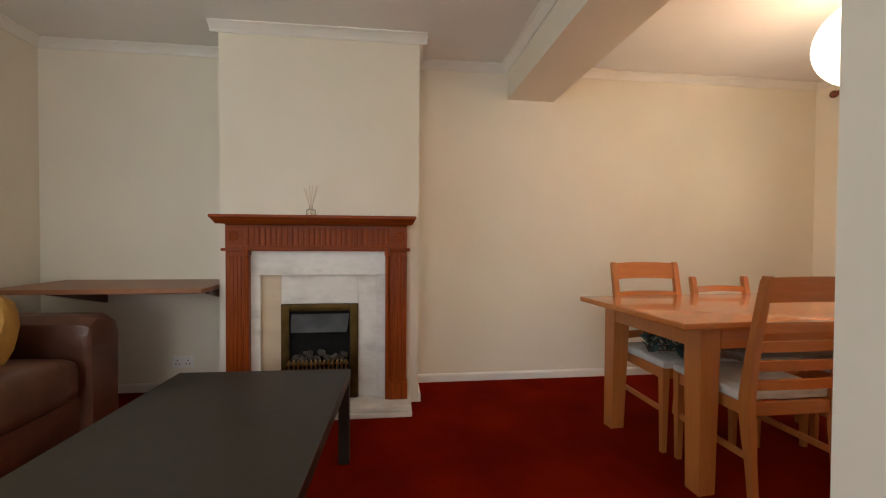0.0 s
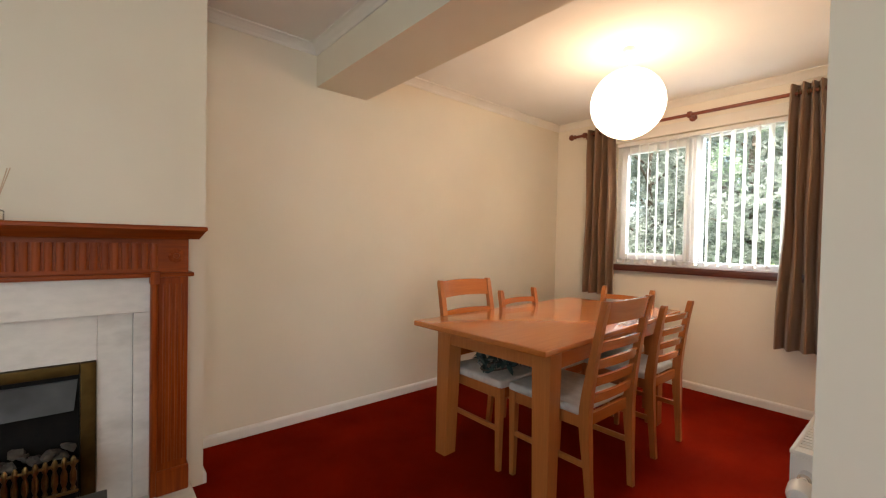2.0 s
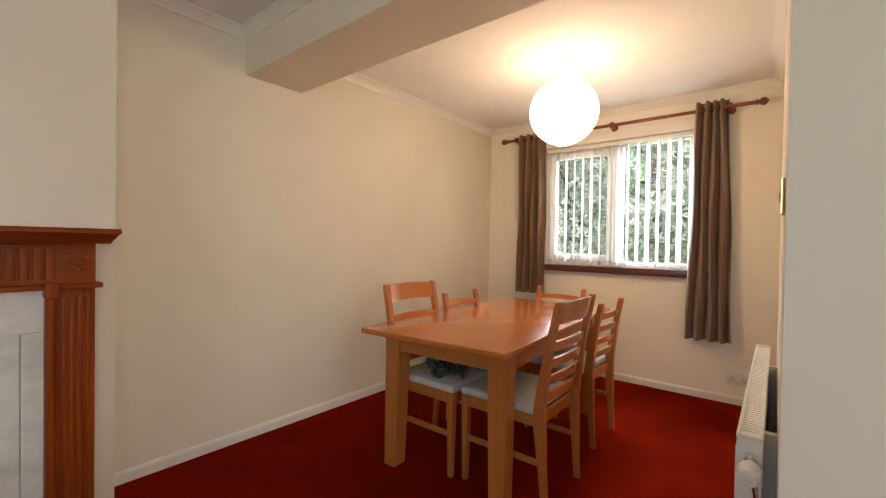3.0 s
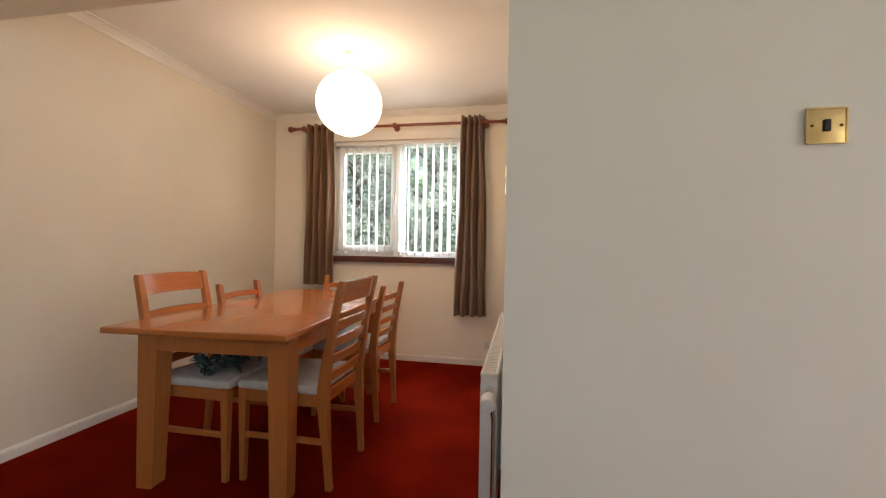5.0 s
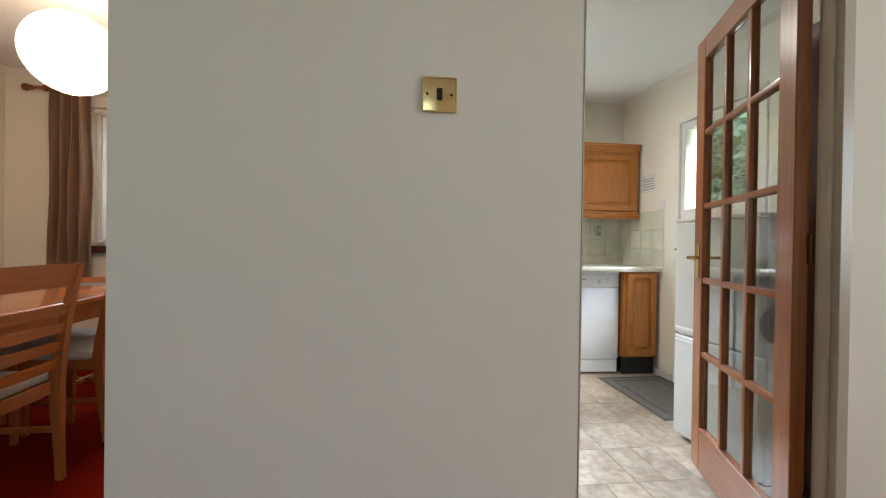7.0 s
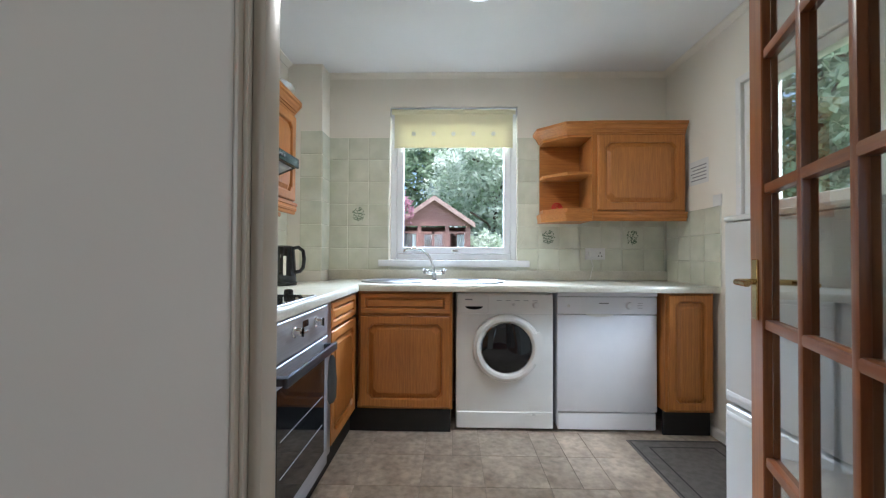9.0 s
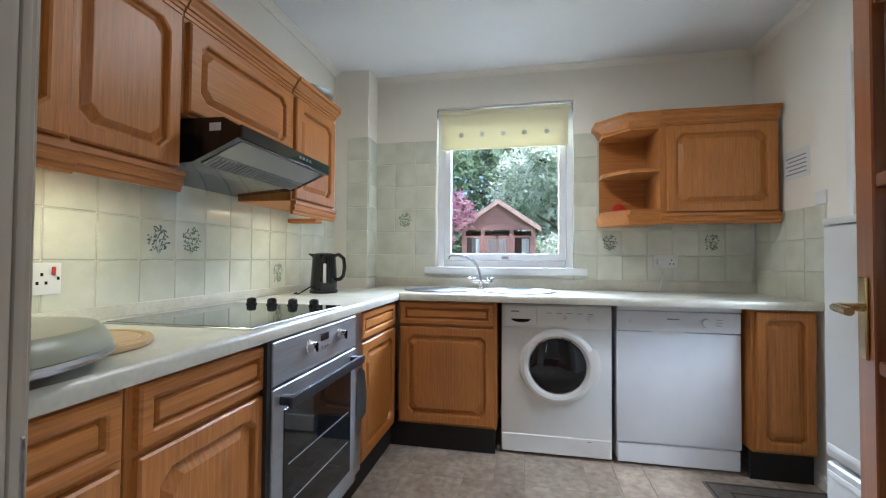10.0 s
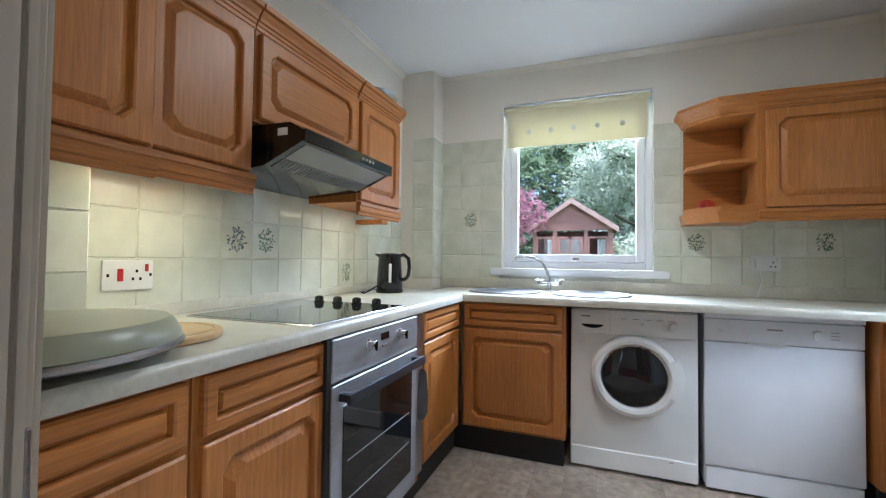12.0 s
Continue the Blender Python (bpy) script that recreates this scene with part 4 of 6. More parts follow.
def chair(tall):
    """Ladder-back chair: faces local +y, back at -y; origin on the floor between its feet."""
    h, w = (0.955, 0.225) if tall else (0.865, 0.205)
    c = thing("dining_chair", Matrix(), "beech ladder-back dining chair with a pale padded seat" if tall else "beech slat-back dining chair with pointed posts and pale seat", "chair", "chairs round the table")

    def back_y(z):
        return -0.205 - max(0.0, z - 0.42) ** 1.35 * 0.20 - max(0.0, 0.42 - z) * 0.07

    for s in (-1, 1):
        b = B()
        loops = []
        for z in [0, 0.1, 0.2, 0.3, 0.4, 0.47, 0.55, 0.65, 0.75, 0.85, h - 0.02, h]:
            hw = 0.013 + 0.004 * (z > 0.2) - (0.006 if z == h else 0)
            dp = 0.014 + 0.011 * math.exp(-((z - 0.43) / 0.22) ** 2)
            y, x = back_y(z), s * (w - 0.02 - 0.015 * (1 - min(z / 0.45, 1)))
            loops.append([(x - hw, y - dp, z), (x + hw, y - dp, z), (x + hw, y + dp, z), (x - hw, y + dp, z)])
        loft(b, loops)
        part("back_leg", b, M["beechz"], c)
        b = B()
        loops = []
        for z, q in ((0, 0.012), (0.43, 0.019), (0.445, 0.019)):
            x, y = s * (w - 0.028), 0.20
            loops.append([(x - q, y - q, z), (x + q, y - q, z), (x + q, y + q, z), (x - q, y + q, z)])
        loft(b, loops)
        part("front_leg", b, M["beechz"], c)
        b = B()
        x = s * (w - 0.026)
        box(b, x - 0.009, x + 0.009, -0.19, 0.185, 0.38, 0.435, 0.002)
        part("seat_rail", b, M["beechz"], c)
        b = B()
        box(b, x - 0.008, x + 0.008, -0.205, 0.19, 0.205, 0.232, 0.003)
        part("stretcher", b, M["beechz"], c)
    for y in (-0.195, 0.20):
        b = B()
        box(b, -w + 0.045, w - 0.045, y - 0.009, y + 0.009, 0.38, 0.435, 0.002)
        part("seat_rail", b, M["beechx"], c)
    b = B()
    cushion_shape(b, -w + 0.005, w - 0.005, -0.185, 0.225, 0.435, 0.475, 0.02, 0.018)
    part("seat", b, M["seat"], c, "pale grey padded fabric seat")

    def slat(z0, z1, name):
        b = B()
        xs = [(-1 + 2 * i / 10) * (w - 0.03) for i in range(11)]
        loops = []
        for x in xs:
            sag = 0.022 * (1 - (x / (w - 0.03)) ** 2)
            rise = 0.006 * (1 - (x / (w - 0.03)) ** 2)
            loops.append([(x, back_y(z0) - sag - 0.008, z0 + rise), (x, back_y(z1) - sag - 0.008, z1 + rise), (x, back_y(z1) - sag + 0.008, z1 + rise), (x, back_y(z0) - sag + 0.008, z0 + rise)])
        loft(b, loops)
        part(name, b, M["beechx"], c)

    if tall:
        slat(h - 0.105, h - 0.006, "top_rail")
        for i in range(4):
            slat(0.490 + 0.079 * i, 0.531 + 0.080 * i, "slat")
    else:
        for i in range(4):
            slat(0.530 + 0.078 * i, 0.565 + 0.078 * i, "slat")
    return c


tall_chair = chair(True)
tall_chair.matrix_basis = pose(2.858, 3.100, 0, 0, 0, 0)
copy_thing(tall_chair, pose(2.823, 3.568, 0, 0, 0, 180))
low_chair = chair(False)
low_chair.matrix_basis = pose(3.588, 3.140, 0, 0, 0, -1)
copy_thing(low_chair, pose(3.328, 3.566, 0, 0, 0, 181))
copy_thing(low_chair, pose(3.873, 3.434, 0, 0, 0, 90))


def garland():
    """Bunch of dark teal leaves lying on a seat."""
    g = thing("leaf_garland", pose(2.733, 3.476, 0.487), "dark teal artificial leaf garland on a chair seat", "garland")
    rnd = random.Random(8)
    for i in range(80):
        m = pose(rnd.gauss(0, 0.09), rnd.gauss(0, 0.06), 0.020 + 0.075 * rnd.random(), rnd.uniform(-60, 60), rnd.uniform(-60, 60), rnd.uniform(0, 360))
        ln, wd = rnd.uniform(0.045, 0.075), rnd.uniform(0.02, 0.032)
        pts = [(-ln / 2, 0, 0), (-ln / 6, -wd / 2, 0.004), (ln / 4, -wd / 3, 0.003), (ln / 2, 0, -0.004), (ln / 4, wd / 3, 0.003), (-ln / 6, wd / 2, 0.004)]
        b = B()
        loft(b, [[m @ Vector(p) for p in pts], [m @ (Vector(p) + Vector((0, 0, 0.0015))) for p in pts]])
        part("leaf", b, M["teal"], g)
    b = B()
    tube(b, [(0.16 * math.cos(a) * (0.5 + 0.1 * a), 0.07 * math.sin(a), 0.012 + 0.003 * a) for a in [0.3 * k for k in range(24)]], 0.004, 6)
    part("stem", b, M["bark"], g, "thin brown stem")


garland()


def pendant():
    p = thing("pendant_lamp", pose(3.588, 3.206, ZC), "lit round white paper lantern hanging from the ceiling", "lamp")
    b = B()
    lathe(b, [(0.036, 0), (0.036, -0.012), (0.028, -0.028), (0.008, -0.034)], 20)
    part("ceiling_rose", b, M["plastic"], p)
    b = B()
    tube(b, [(0, 0, -0.03), (0, 0, -0.15)], 0.003, 8)
    part("cord", b, M["plastic"], p)
    b = B()
    n, r, prof = 22, 0.224, []
    for i in range(n + 1):
        a = math.pi * (0.07 + 0.86 * i / n)
        prof.append((r * math.sin(a), -0.352 + r * math.cos(a) * 0.97))
        if i < n:
            a2 = math.pi * (0.07 + 0.86 * (i + 0.5) / n)
            prof.append((r * 0.988 * math.sin(a2), -0.352 + r * math.cos(a2) * 0.958))
    lathe(b, prof, 40, None, False)
    sh = part("shade", b, M["shade"], p, "glowing ribbed white paper shade")
    sh.visible_shadow = False


pendant()


def curtain(name, y0, y1, z0, z1, folds, flare, label):
    """A gathered curtain hanging by eyelets: folded sheet with thickness."""
    b = B()
    n, rows, loops = folds * 10, 16, []
    yc = (y0 + y1) / 2
    for j in range(rows + 1):
        z = z1 - (z1 - z0) * j / rows
        t = j / rows
        sp = 1 + flare * t
        front, back = [], []
        for i in range(n + 1):
            u = i / n
            y = yc + (u - 0.5) * (y1 - y0) * sp + 0.006 * math.sin(9 * t + 7 * u)
            d = 0.040 * math.sin(2 * math.pi * folds * u + 0.3 * math.sin(4 * t)) * (0.9 + 0.3 * t) + 0.008 * math.sin(5 * t + 17 * u)
            front.append((4.745 + d - 0.0015, y, z))
            back.append((4.745 + d + 0.0015, y, z))
        loops.append(front + back[::-1])
    loft(b, loops)
    c = thing(name, pose(0, 0, 0), label, "curtain", "curtains at the dining window")
    part("cloth", b, M["curtain"], c)
    for i in range(folds * 2):
        b = B()
        y = y0 + (y1 - y0) * (i + 0.5) / (folds * 2)
        lathe(b, [(0.020, -0.003), (0.026, -0.003), (0.026, 0.003), (0.020, 0.003), (0.020, -0.003)], 16, pose(4.745, y, 2.275, 90, 0, 12 * (-1) ** i), False)
        part("eyelet", b, M["brass"], c, "dull metal eyelet")


curtain("curtain", 3.875, 4.155, 0.72, 2.313, 4, 0.12, "taupe satin eyelet curtain hanging to below the sill")
curtain("curtain", 2.385, 2.60, 0.475, 2.338, 4, 0.45, "longer taupe satin eyelet curtain flaring at the hem")


def curtain_pole():
    c = thing("curtain_pole", pose(4.745, 3.277, 2.275), "red-brown wooden curtain pole with turned finials", "curtain pole")
    b = B()
    lathe(b, [(0.0135, -1.02), (0.0135, 1.05)], 16, pose(0, 0, 0, 90, 0, 0))
    part("pole", b, M["rod"], c)
    fin = [(0.0135, 0), (0.021, 0.004), (0.021, 0.012), (0.014, 0.018), (0.014, 0.024), (0.027, 0.035), (0.030, 0.05), (0.024, 0.064), (0.010, 0.073), (0.004, 0.08)]
    for m in (pose(0, 1.02, 0, -90, 0, 0), pose(0, -1.05, 0, 90, 0, 0)):
        b = B()
        lathe(b, fin, 18, m)
        part("finial", b, M["rod"], c)
    for y in (-0.03, -0.90, 0.92):
        b = B()
        lathe(b, [(0.026, -0.014), (0.028, 0.0), (0.026, 0.014)], 16, pose(0, y, 0, 90, 0, 0))
        tube(b, [(0, y, 0), (0.083, y, -0.01)], 0.014, 10)
        lathe(b, [(0.03, 0), (0.03, 0.008), (0.02, 0.014)], 16, pose(0.083, y, -0.01, 0, -90, 0))
        part("bracket", b, M["rod"], c)


curtain_pole()


def radiator():
    r = thing("radiator", pose(3.157, YD + 0.034, 0), "white enamelled panel radiator with thermostatic valve", "radiator")
    hw, z0, z1, d = 0.733, 0.12, 0.66, 0.06
    b = B()
    box(b, -hw + 0.004, hw - 0.004, d - 0.012, d, z0, z1 - 0.012, 0.004, 2)
    for i in range(36):
        x = -hw + 0.045 + (2 * hw - 0.09) * i / 35
        box(b, x - 0.012, x + 0.012, d - 0.001, d + 0.005, z0 + 0.03, z1 - 0.05, 0.004)
    part("front_panel", b, M["radiator"], r)
    b = B()
    box(b, -hw + 0.004, hw - 0.004, 0.0, 0.012, z0, z1 - 0.012, 0.004, 2)
    part("back_panel", b, M["radiator"], r)
    b = B()
    for y0, y1 in ((-0.002, 0.009), (d - 0.009, d + 0.002)):
        box(b, -hw, hw, y0, y1, z1 - 0.014, z1, 0.003)
    for x in (-hw, hw - 0.03):
        box(b, x, x + 0.03, 0.009, d - 0.009, z1 - 0.013, z1 - 0.001, 0.001)
    part("top_frame", b, M["radiator"], r)
    b = B()
    for i in range(60):
        x = -hw + 0.034 + (2 * hw - 0.068) * i / 60
        box(b, x, x + 0.015, 0.009, d - 0.009, z1 - 0.010, z1 - 0.006)
    part("top_grille", b, M["radiator"], r)
    for x in (-hw, hw - 0.003):
        b = B()
        box(b, x, x + 0.003, 0.0, d, z0 + 0.004, z1 - 0.014)
        part("end_panel", b, M["radiator"], r)
    b = B()
    lathe(b, [(0.015, 0), (0.015, 0.03), (0.011, 0.034), (0.011, 0.045)], 14, pose(-hw, 0.026, 0.60, 0, -90, 0))
    tube(b, [(-hw - 0.02, 0.026, 0.60), (-hw - 0.024, 0.012, 0.50), (-hw - 0.024, 0.012, 0.0)], 0.0075)
    valve = part("valve", b, M["chrome"], r)
    b = B()
    lathe(b, [(0.018, 0), (0.026, 0.006), (0.029, 0.014), (0.028, 0.044), (0.024, 0.055), (0.019, 0.057), (0.017, 0.054), (0.004, 0.058)], 28, pose(-hw - 0.040, 0.026, 0.585, 0, -100, 0))
    part("valve_head", b, M["plastic"], valve, "white thermostatic valve head")
    for x in (-0.5, 0.5):
        b = B()
        box(b, x - 0.015, x + 0.015, -0.033, 0.001, 0.2, 0.6, 0.001)
        part("bracket", b, M["radiator"], r)


radiator()
socket_plate("wall_socket", pose(XE - 0.001, 2.295, 0.20, 0, 0, -90), "white twin socket above the dining skirting", 0.146, 0.086)


def light_switch():
    s = thing("light_switch", pose(XP - 0.001, 1.322, 1.419, 0, 0, -90), "square brass light switch plate with black rocker", "light switch")
    b = B()
    box(b, -0.043, 0.043, -0.006, 0, -0.043, 0.043, 0.003, 2)
    plate = part("plate", b, M["brass_bright"], s)
    b = B()
    for x, z in ((-0.041, 0), (0.041, 0)):
        box(b, x - 0.0015, x + 0.0015, -0.008, -0.005, -0.041, 0.041)
    for z in (-0.041, 0.041):
        box(b, -0.04, 0.04, -0.0079, -0.005, z - 0.0015, z + 0.0015)
    part("bead", b, M["brass_bright"], plate)
    b = B()
    box(b, -0.007, 0.007, -0.011, -0.005, -0.014, 0.014, 0.001)
    part("rocker", b, M["blackgloss"], s, "black switch rocker")
    for x in (-0.03, 0.03):
        b = B()
        lathe(b, [(0.003, 0), (0.0035, 0.001), (0.002, 0.002)], 10, pose(x, -0.006, 0, 90, 0, 0))
        part("screw", b, M["brass"], s)

    return s


switch = light_switch()
tagged(copy_thing(switch, pose(2.26, YD + 0.001, 1.33, 0, 0, 180)), "square brass light switch on the dining room wall")

# ---- kitchen ----
WT, NF, EF = 0.90, 1.355, 4.232     # worktop height; fronts of the two runs


def cab_front(name, parent, w, h, x, z, material, cut=0.035, inset=0.052, label="", th=0.02, ramp=0.024):
    """A framed door or drawer front with a raised field: faces local -y, its back at y = 0."""
    def ring(i, y, c):
        a0, a1, c0, c1 = i, w - i, i, h - i
        return [(x + p, y, z + q) for p, q in ((a0 + c, c0), (a1 - c, c0), (a1, c0 + c), (a1, c1 - c), (a1 - c, c1), (a0 + c, c1), (a0, c1 - c), (a0, c0 + c))]
    b = B()
    k = 0.003
    loft(b, [ring(0, 0, k), ring(0, -th + 0.005, k), ring(0.005, -th, k), ring(inset - 0.008, -th, cut), ring(inset - 0.003, -th + 0.003, cut), ring(inset, -th + 0.016, cut),
             ring(inset + 0.006, -th + 0.016, cut), ring(inset + 0.006 + ramp, -th + 0.003, cut), ring(inset + 0.008 + ramp, -th + 0.0025, cut)])
    return part(name, b, material, parent, label, False)


def carcass(bm, w, d, z0, z1):
    box(bm, 0.0, w, 0.0, d, z0, z1, 0.001)


def base_unit(m, w, label, drawer=True, group="oak kitchen units"):
    """Origin at the front corner of the carcass on the floor; local x along the run, y to the wall."""
    u = thing("base_cabinet", m, label, "cabinet", group)
    b = B()
    carcass(b, w, 0.56, 0.15, WT - 0.042)
    part("body", b, M["oakz"], u)
    if drawer:
        cab_front("drawer_front", u, w - 0.03, 0.125, 0.015, 0.725, M["oakx"], 0.003, 0.034, ramp=0.005)
        cab_front("door", u, w - 0.03, 0.545, 0.015, 0.165, M["oakz"], 0.03)
    else:
        cab_front("door", u, w - 0.03, 0.685, 0.015, 0.165, M["oakz"], 0.02, 0.045)
    return u


def mN(x):
    return pose(x, NF + 0.02, 0)


def mE(y):
    return pose(EF + 0.02, y, 0, 0, 0, -90)


base_unit(mN(2.135), 0.425, "honey oak base cabinet with drawer beside the doorway")
base_unit(mN(2.565), 0.435, "honey oak base cabinet with drawer beside the oven")
base_unit(mN(3.69), 0.52, "narrow honey oak corner cabinet with drawer")
base_unit(mE(1.355), 0.575, "honey oak sink cabinet with false drawer front")
base_unit(mE(-0.49), 0.285, "narrow honey oak cabinet with a full height door", False)


def plinths():
    b = B()
    box(b, 2.135, EF + 0.06, NF + 0.055, NF + 0.07, 0, 0.148)
    solid("plinth", b, M["plinth"], Matrix(), "black recessed plinth below the oven run", "plinth")
    b = B()
    box(b, EF + 0.055, EF + 0.07, 0.79, NF + 0.054, 0, 0.148)
    solid("plinth", b, M["plinth"], Matrix(), "black recessed plinth below the sink cabinet", "plinth")
    b = B()
    box(b, EF + 0.055, EF + 0.07, -0.775, -0.495, 0, 0.148)
    solid("plinth", b, M["plinth"], Matrix(), "black recessed plinth below the narrow cabinet", "plinth")
    b = B()
    box(b, 3.0, 3.69, NF + 0.02, NF + 0.05, 0.10, 0.15, 0.003)
    solid("oven_filler", b, M["oakx"], Matrix(), "pale wooden filler strip below the oven", "filler strip")


plinths()


def worktop():
    w = thing("worktop", pose(0, 0, WT), "cream stone-effect laminate worktop with rounded front edge", "worktop")
    fy, fx = NF - 0.012, EF - 0.014
    edge = [(0, -0.038), (-0.0, -0.03), (-0.0, -0.014), (0.004, -0.006), (0.012, 0.0)]
    b = B()
    extrude(b, [(fy + u, v) for u, v in edge] + [(YKN - 0.002, 0.0), (YKN - 0.002, -0.038)], 2.132, fx + 0.3, "x")
    part("long_top", b, M["worktop"], w)
    b = B()
    extrude(b, [(fx + u, v - 0.0004) for u, v in edge] + [(XE - 0.002, -0.0004), (XE - 0.002, -0.038)], YK + 0.002, fy + 0.3, "y")
    part("sink_top", b, M["worktop"], w)
    b = B()
    box(b, 2.132, 4.655, YKN - 0.02, YKN - 0.002, 0.0, 0.042, 0.006, 2)
    part("upstand", b, M["worktop"], w)
    b = B()
    box(b, XE - 0.02, XE - 0.002, YK + 0.002, 1.714, 0.0, 0.07, 0.006, 2)
    part("upstand", b, M["worktop"], w)


worktop()


def oven():
    x0, w = 2.985, 0.598
    o = thing("built_in_oven", pose(x0, NF - 0.012, 0.15), "stainless steel built-in oven with dark glass door", "oven")
    b = B()
    box(b, 0.0, w, 0.02, 0.55, 0.0, 0.71, 0.002)
    part("body", b, M["black"], o)
    b = B()
    box(b, 0.0, w, -0.004, 0.022, 0.575, 0.705, 0.003)
    panel = part("control_panel", b, M["panelsteel"], o)
    for x in (0.20, 0.43):
        b = B()
        lathe(b, [(0.021, 0), (0.021, 0.004), (0.017, 0.006), (0.015, 0.028), (0.012, 0.031), (0.002, 0.031)], 20, pose(x, -0.004, 0.655, 90, 0, 0))
        k = part("knob", b, M["chrome"], panel, "chrome knob with black pointer")
        b = B()
        box(b, x - 0.004, x + 0.004, -0.040, -0.034, 0.638, 0.672, 0.002)
        part("pointer", b, M["blackgloss"], panel)
    b = B()
    box(b, 0.285, 0.345, -0.0055, -0.0035, 0.655, 0.680)
    part("display", b, M["blackgloss"], panel)
    for i in range(3):
        b = B()
        lathe(b, [(0.005, 0), (0.005, 0.003)], 10, pose(0.295 + 0.02 * i, -0.0035, 0.635, 90, 0, 0))
        part("button", b, M["chrome"], panel)
    b = B()
    box(b, 0.0, w, -0.006, 0.02, 0.0, 0.568, 0.003)
    door = part("oven_door", b, M["panelsteel"], o)
    b = B()
    box(b, 0.055, w - 0.055, -0.0085, -0.0055, 0.075, 0.495, 0.001)
    part("door_glass", b, M["darkglass"], door, "dark reflective oven glass")
    for z in (0.2, 0.32):
        b = B()
        box(b, 0.08, w - 0.08, -0.0092, -0.0086, z, z + 0.004)
        part("rack_line", b, M["grey"], door)
    b = B()
    box(b, 0.02, w - 0.02, -0.056, -0.040, 0.512, 0.546, 0.006, 2)
    for x in (0.03, w - 0.06):
        box(b, x, x + 0.03, -0.042, -0.005, 0.516, 0.542, 0.003)
    part("handle", b, M["charcoal"], door, "charcoal bar handle")
    # black strip stands for the shade in the gap beside the oven
    b = B()
    box(b, -0.022, -0.001, 0.0, 0.02, 0.0, 0.71)
    part("side_gap", b, M["plinth"], o)
    b = B()
    box(b, w + 0.001, w + 0.105, 0.012, 0.03, -0.0, 0.71, 0.002)
    part("side_filler", b, M["steel"], o)
    # oven glove hanging at the side
    b = B()
    loft(b, [[(3.62 + a * s, NF - 0.022 - 0.016 * math.sin(t) * s2, z) for a, t in ((0, 0), (0.03, 0.8), (0.05, 1.57), (0.03, 2.4), (0.0, 3.14), (-0.02, 3.9))] for z, s, s2 in ((0.62, 0.25, 0.3), (0.60, 0.6, 0.7), (0.5, 0.8, 1.0), (0.42, 0.7, 1.0), (0.40, 0.3, 0.5))])
    solid("oven_glove", b, M["firegrey"], Matrix(), "dark grey cloth hanging beside the oven", "cloth")


oven()


def hob():
    h = thing("ceramic_hob", pose(2.928, 1.368, WT), "black ceramic hob with steel trim and four black knobs", "hob")
    b = B()
    box(b, 0.0, 0.585, 0.0, 0.505, -0.003, 0.005, 0.002)
    part("trim", b, M["steel"], h)
    b = B()
    box(b, 0.006, 0.579, 0.006, 0.499, 0.0, 0.0062, 0.001)
    part("glass", b, M["hob"], h, "black glass hob surface")
    for i in range(4):
        b = B()
        lathe(b, [(0.022, 0), (0.022, 0.004), (0.019, 0.007), (0.019, 0.018), (0.016, 0.025), (0.009, 0.028), (0.002, 0.0285)], 20, pose(0.53, 0.10 + 0.095 * i, 0.0062))
        part("knob", b, M["blackgloss"], h)


hob()


def hood():
    h = thing("cooker_hood", pose(3.03, YKN - 0.002, 0), "black cooker hood below the wall cabinets", "cooker hood")
    w = 0.585
    b = B()
    # side outline in (y, z)
    extrude(b, [(0.0, 1.385), (-0.30, 1.405), (-0.462, 1.475), (-0.468, 1.482), (-0.462, 1.512), (-0.41, 1.542), (0.0, 1.548)], 0, w, "x")
    part("body", b, M["blackgloss"], h)

    def under(y0, y1, x0, x1, lift=0.002):
        """Corners on the sloping underside."""
        return [(x, y, 1.405 + (-0.30 - y) / 0.162 * 0.07 - lift) for x, y in ((x0, y0), (x1, y0), (x1, y1), (x0, y1))]
    b = B()
    loft(b, [under(-0.452, -0.365, 0.03, w - 0.03, -0.001), under(-0.452, -0.365, 0.03, w - 0.03, 0.003)])
    part("lamp_cover", b, M["lampcover"], h, "white translucent lamp cover")
    b = B()
    loft(b, [under(-0.36, -0.305, 0.03, w - 0.03, -0.001), under(-0.36, -0.305, 0.03, w - 0.03, 0.003)])
    grille = part("filter_grille", b, M["filter"], h, "grey slotted filter grille")
    for i in range(26):
        b = B()
        x = 0.045 + 0.0195 * i
        loft(b, [under(-0.356, -0.309, x, x + 0.008, 0.003), under(-0.356, -0.309, x, x + 0.008, 0.006)])
        part("slat", b, M["grey"], grille)
    b = B()
    box(b, 0.0, w, -0.475, -0.462, 1.470, 1.515, 0.003)
    visor = part("visor", b, M["blackgloss"], h)
    for i in range(4):
        b = B()
        box(b, 0.33 + 0.025 * i, 0.345 + 0.025 * i, -0.479, -0.474, 1.487, 1.498, 0.001)
        part("button", b, M["grey"], visor)
    b = B()
    box(b, -0.0015, 0.0, -0.40, -0.36, 1.50, 1.525)
    part("sticker", b, M["paper"], h, "small white sticker")


hood()


def cornice_piece(u, x0, x1, z, d=0.045, name="cornice"):
    b = B()
    prof = [(0.0, 0.0), (-0.006, 0.0), (-0.006, 0.012), (-0.011, 0.014), (-0.013, 0.024), (-0.020, 0.026), (-0.022, 0.036), (-0.030, 0.046), (-0.034, 0.056), (-d, 0.060), (-d, 0.078), (0.0, 0.078)]
    extrude(b, [(y, z + v) for y, v in prof], x0, x1, "x")
    return part(name, b, M["oakx"], u, "", False)


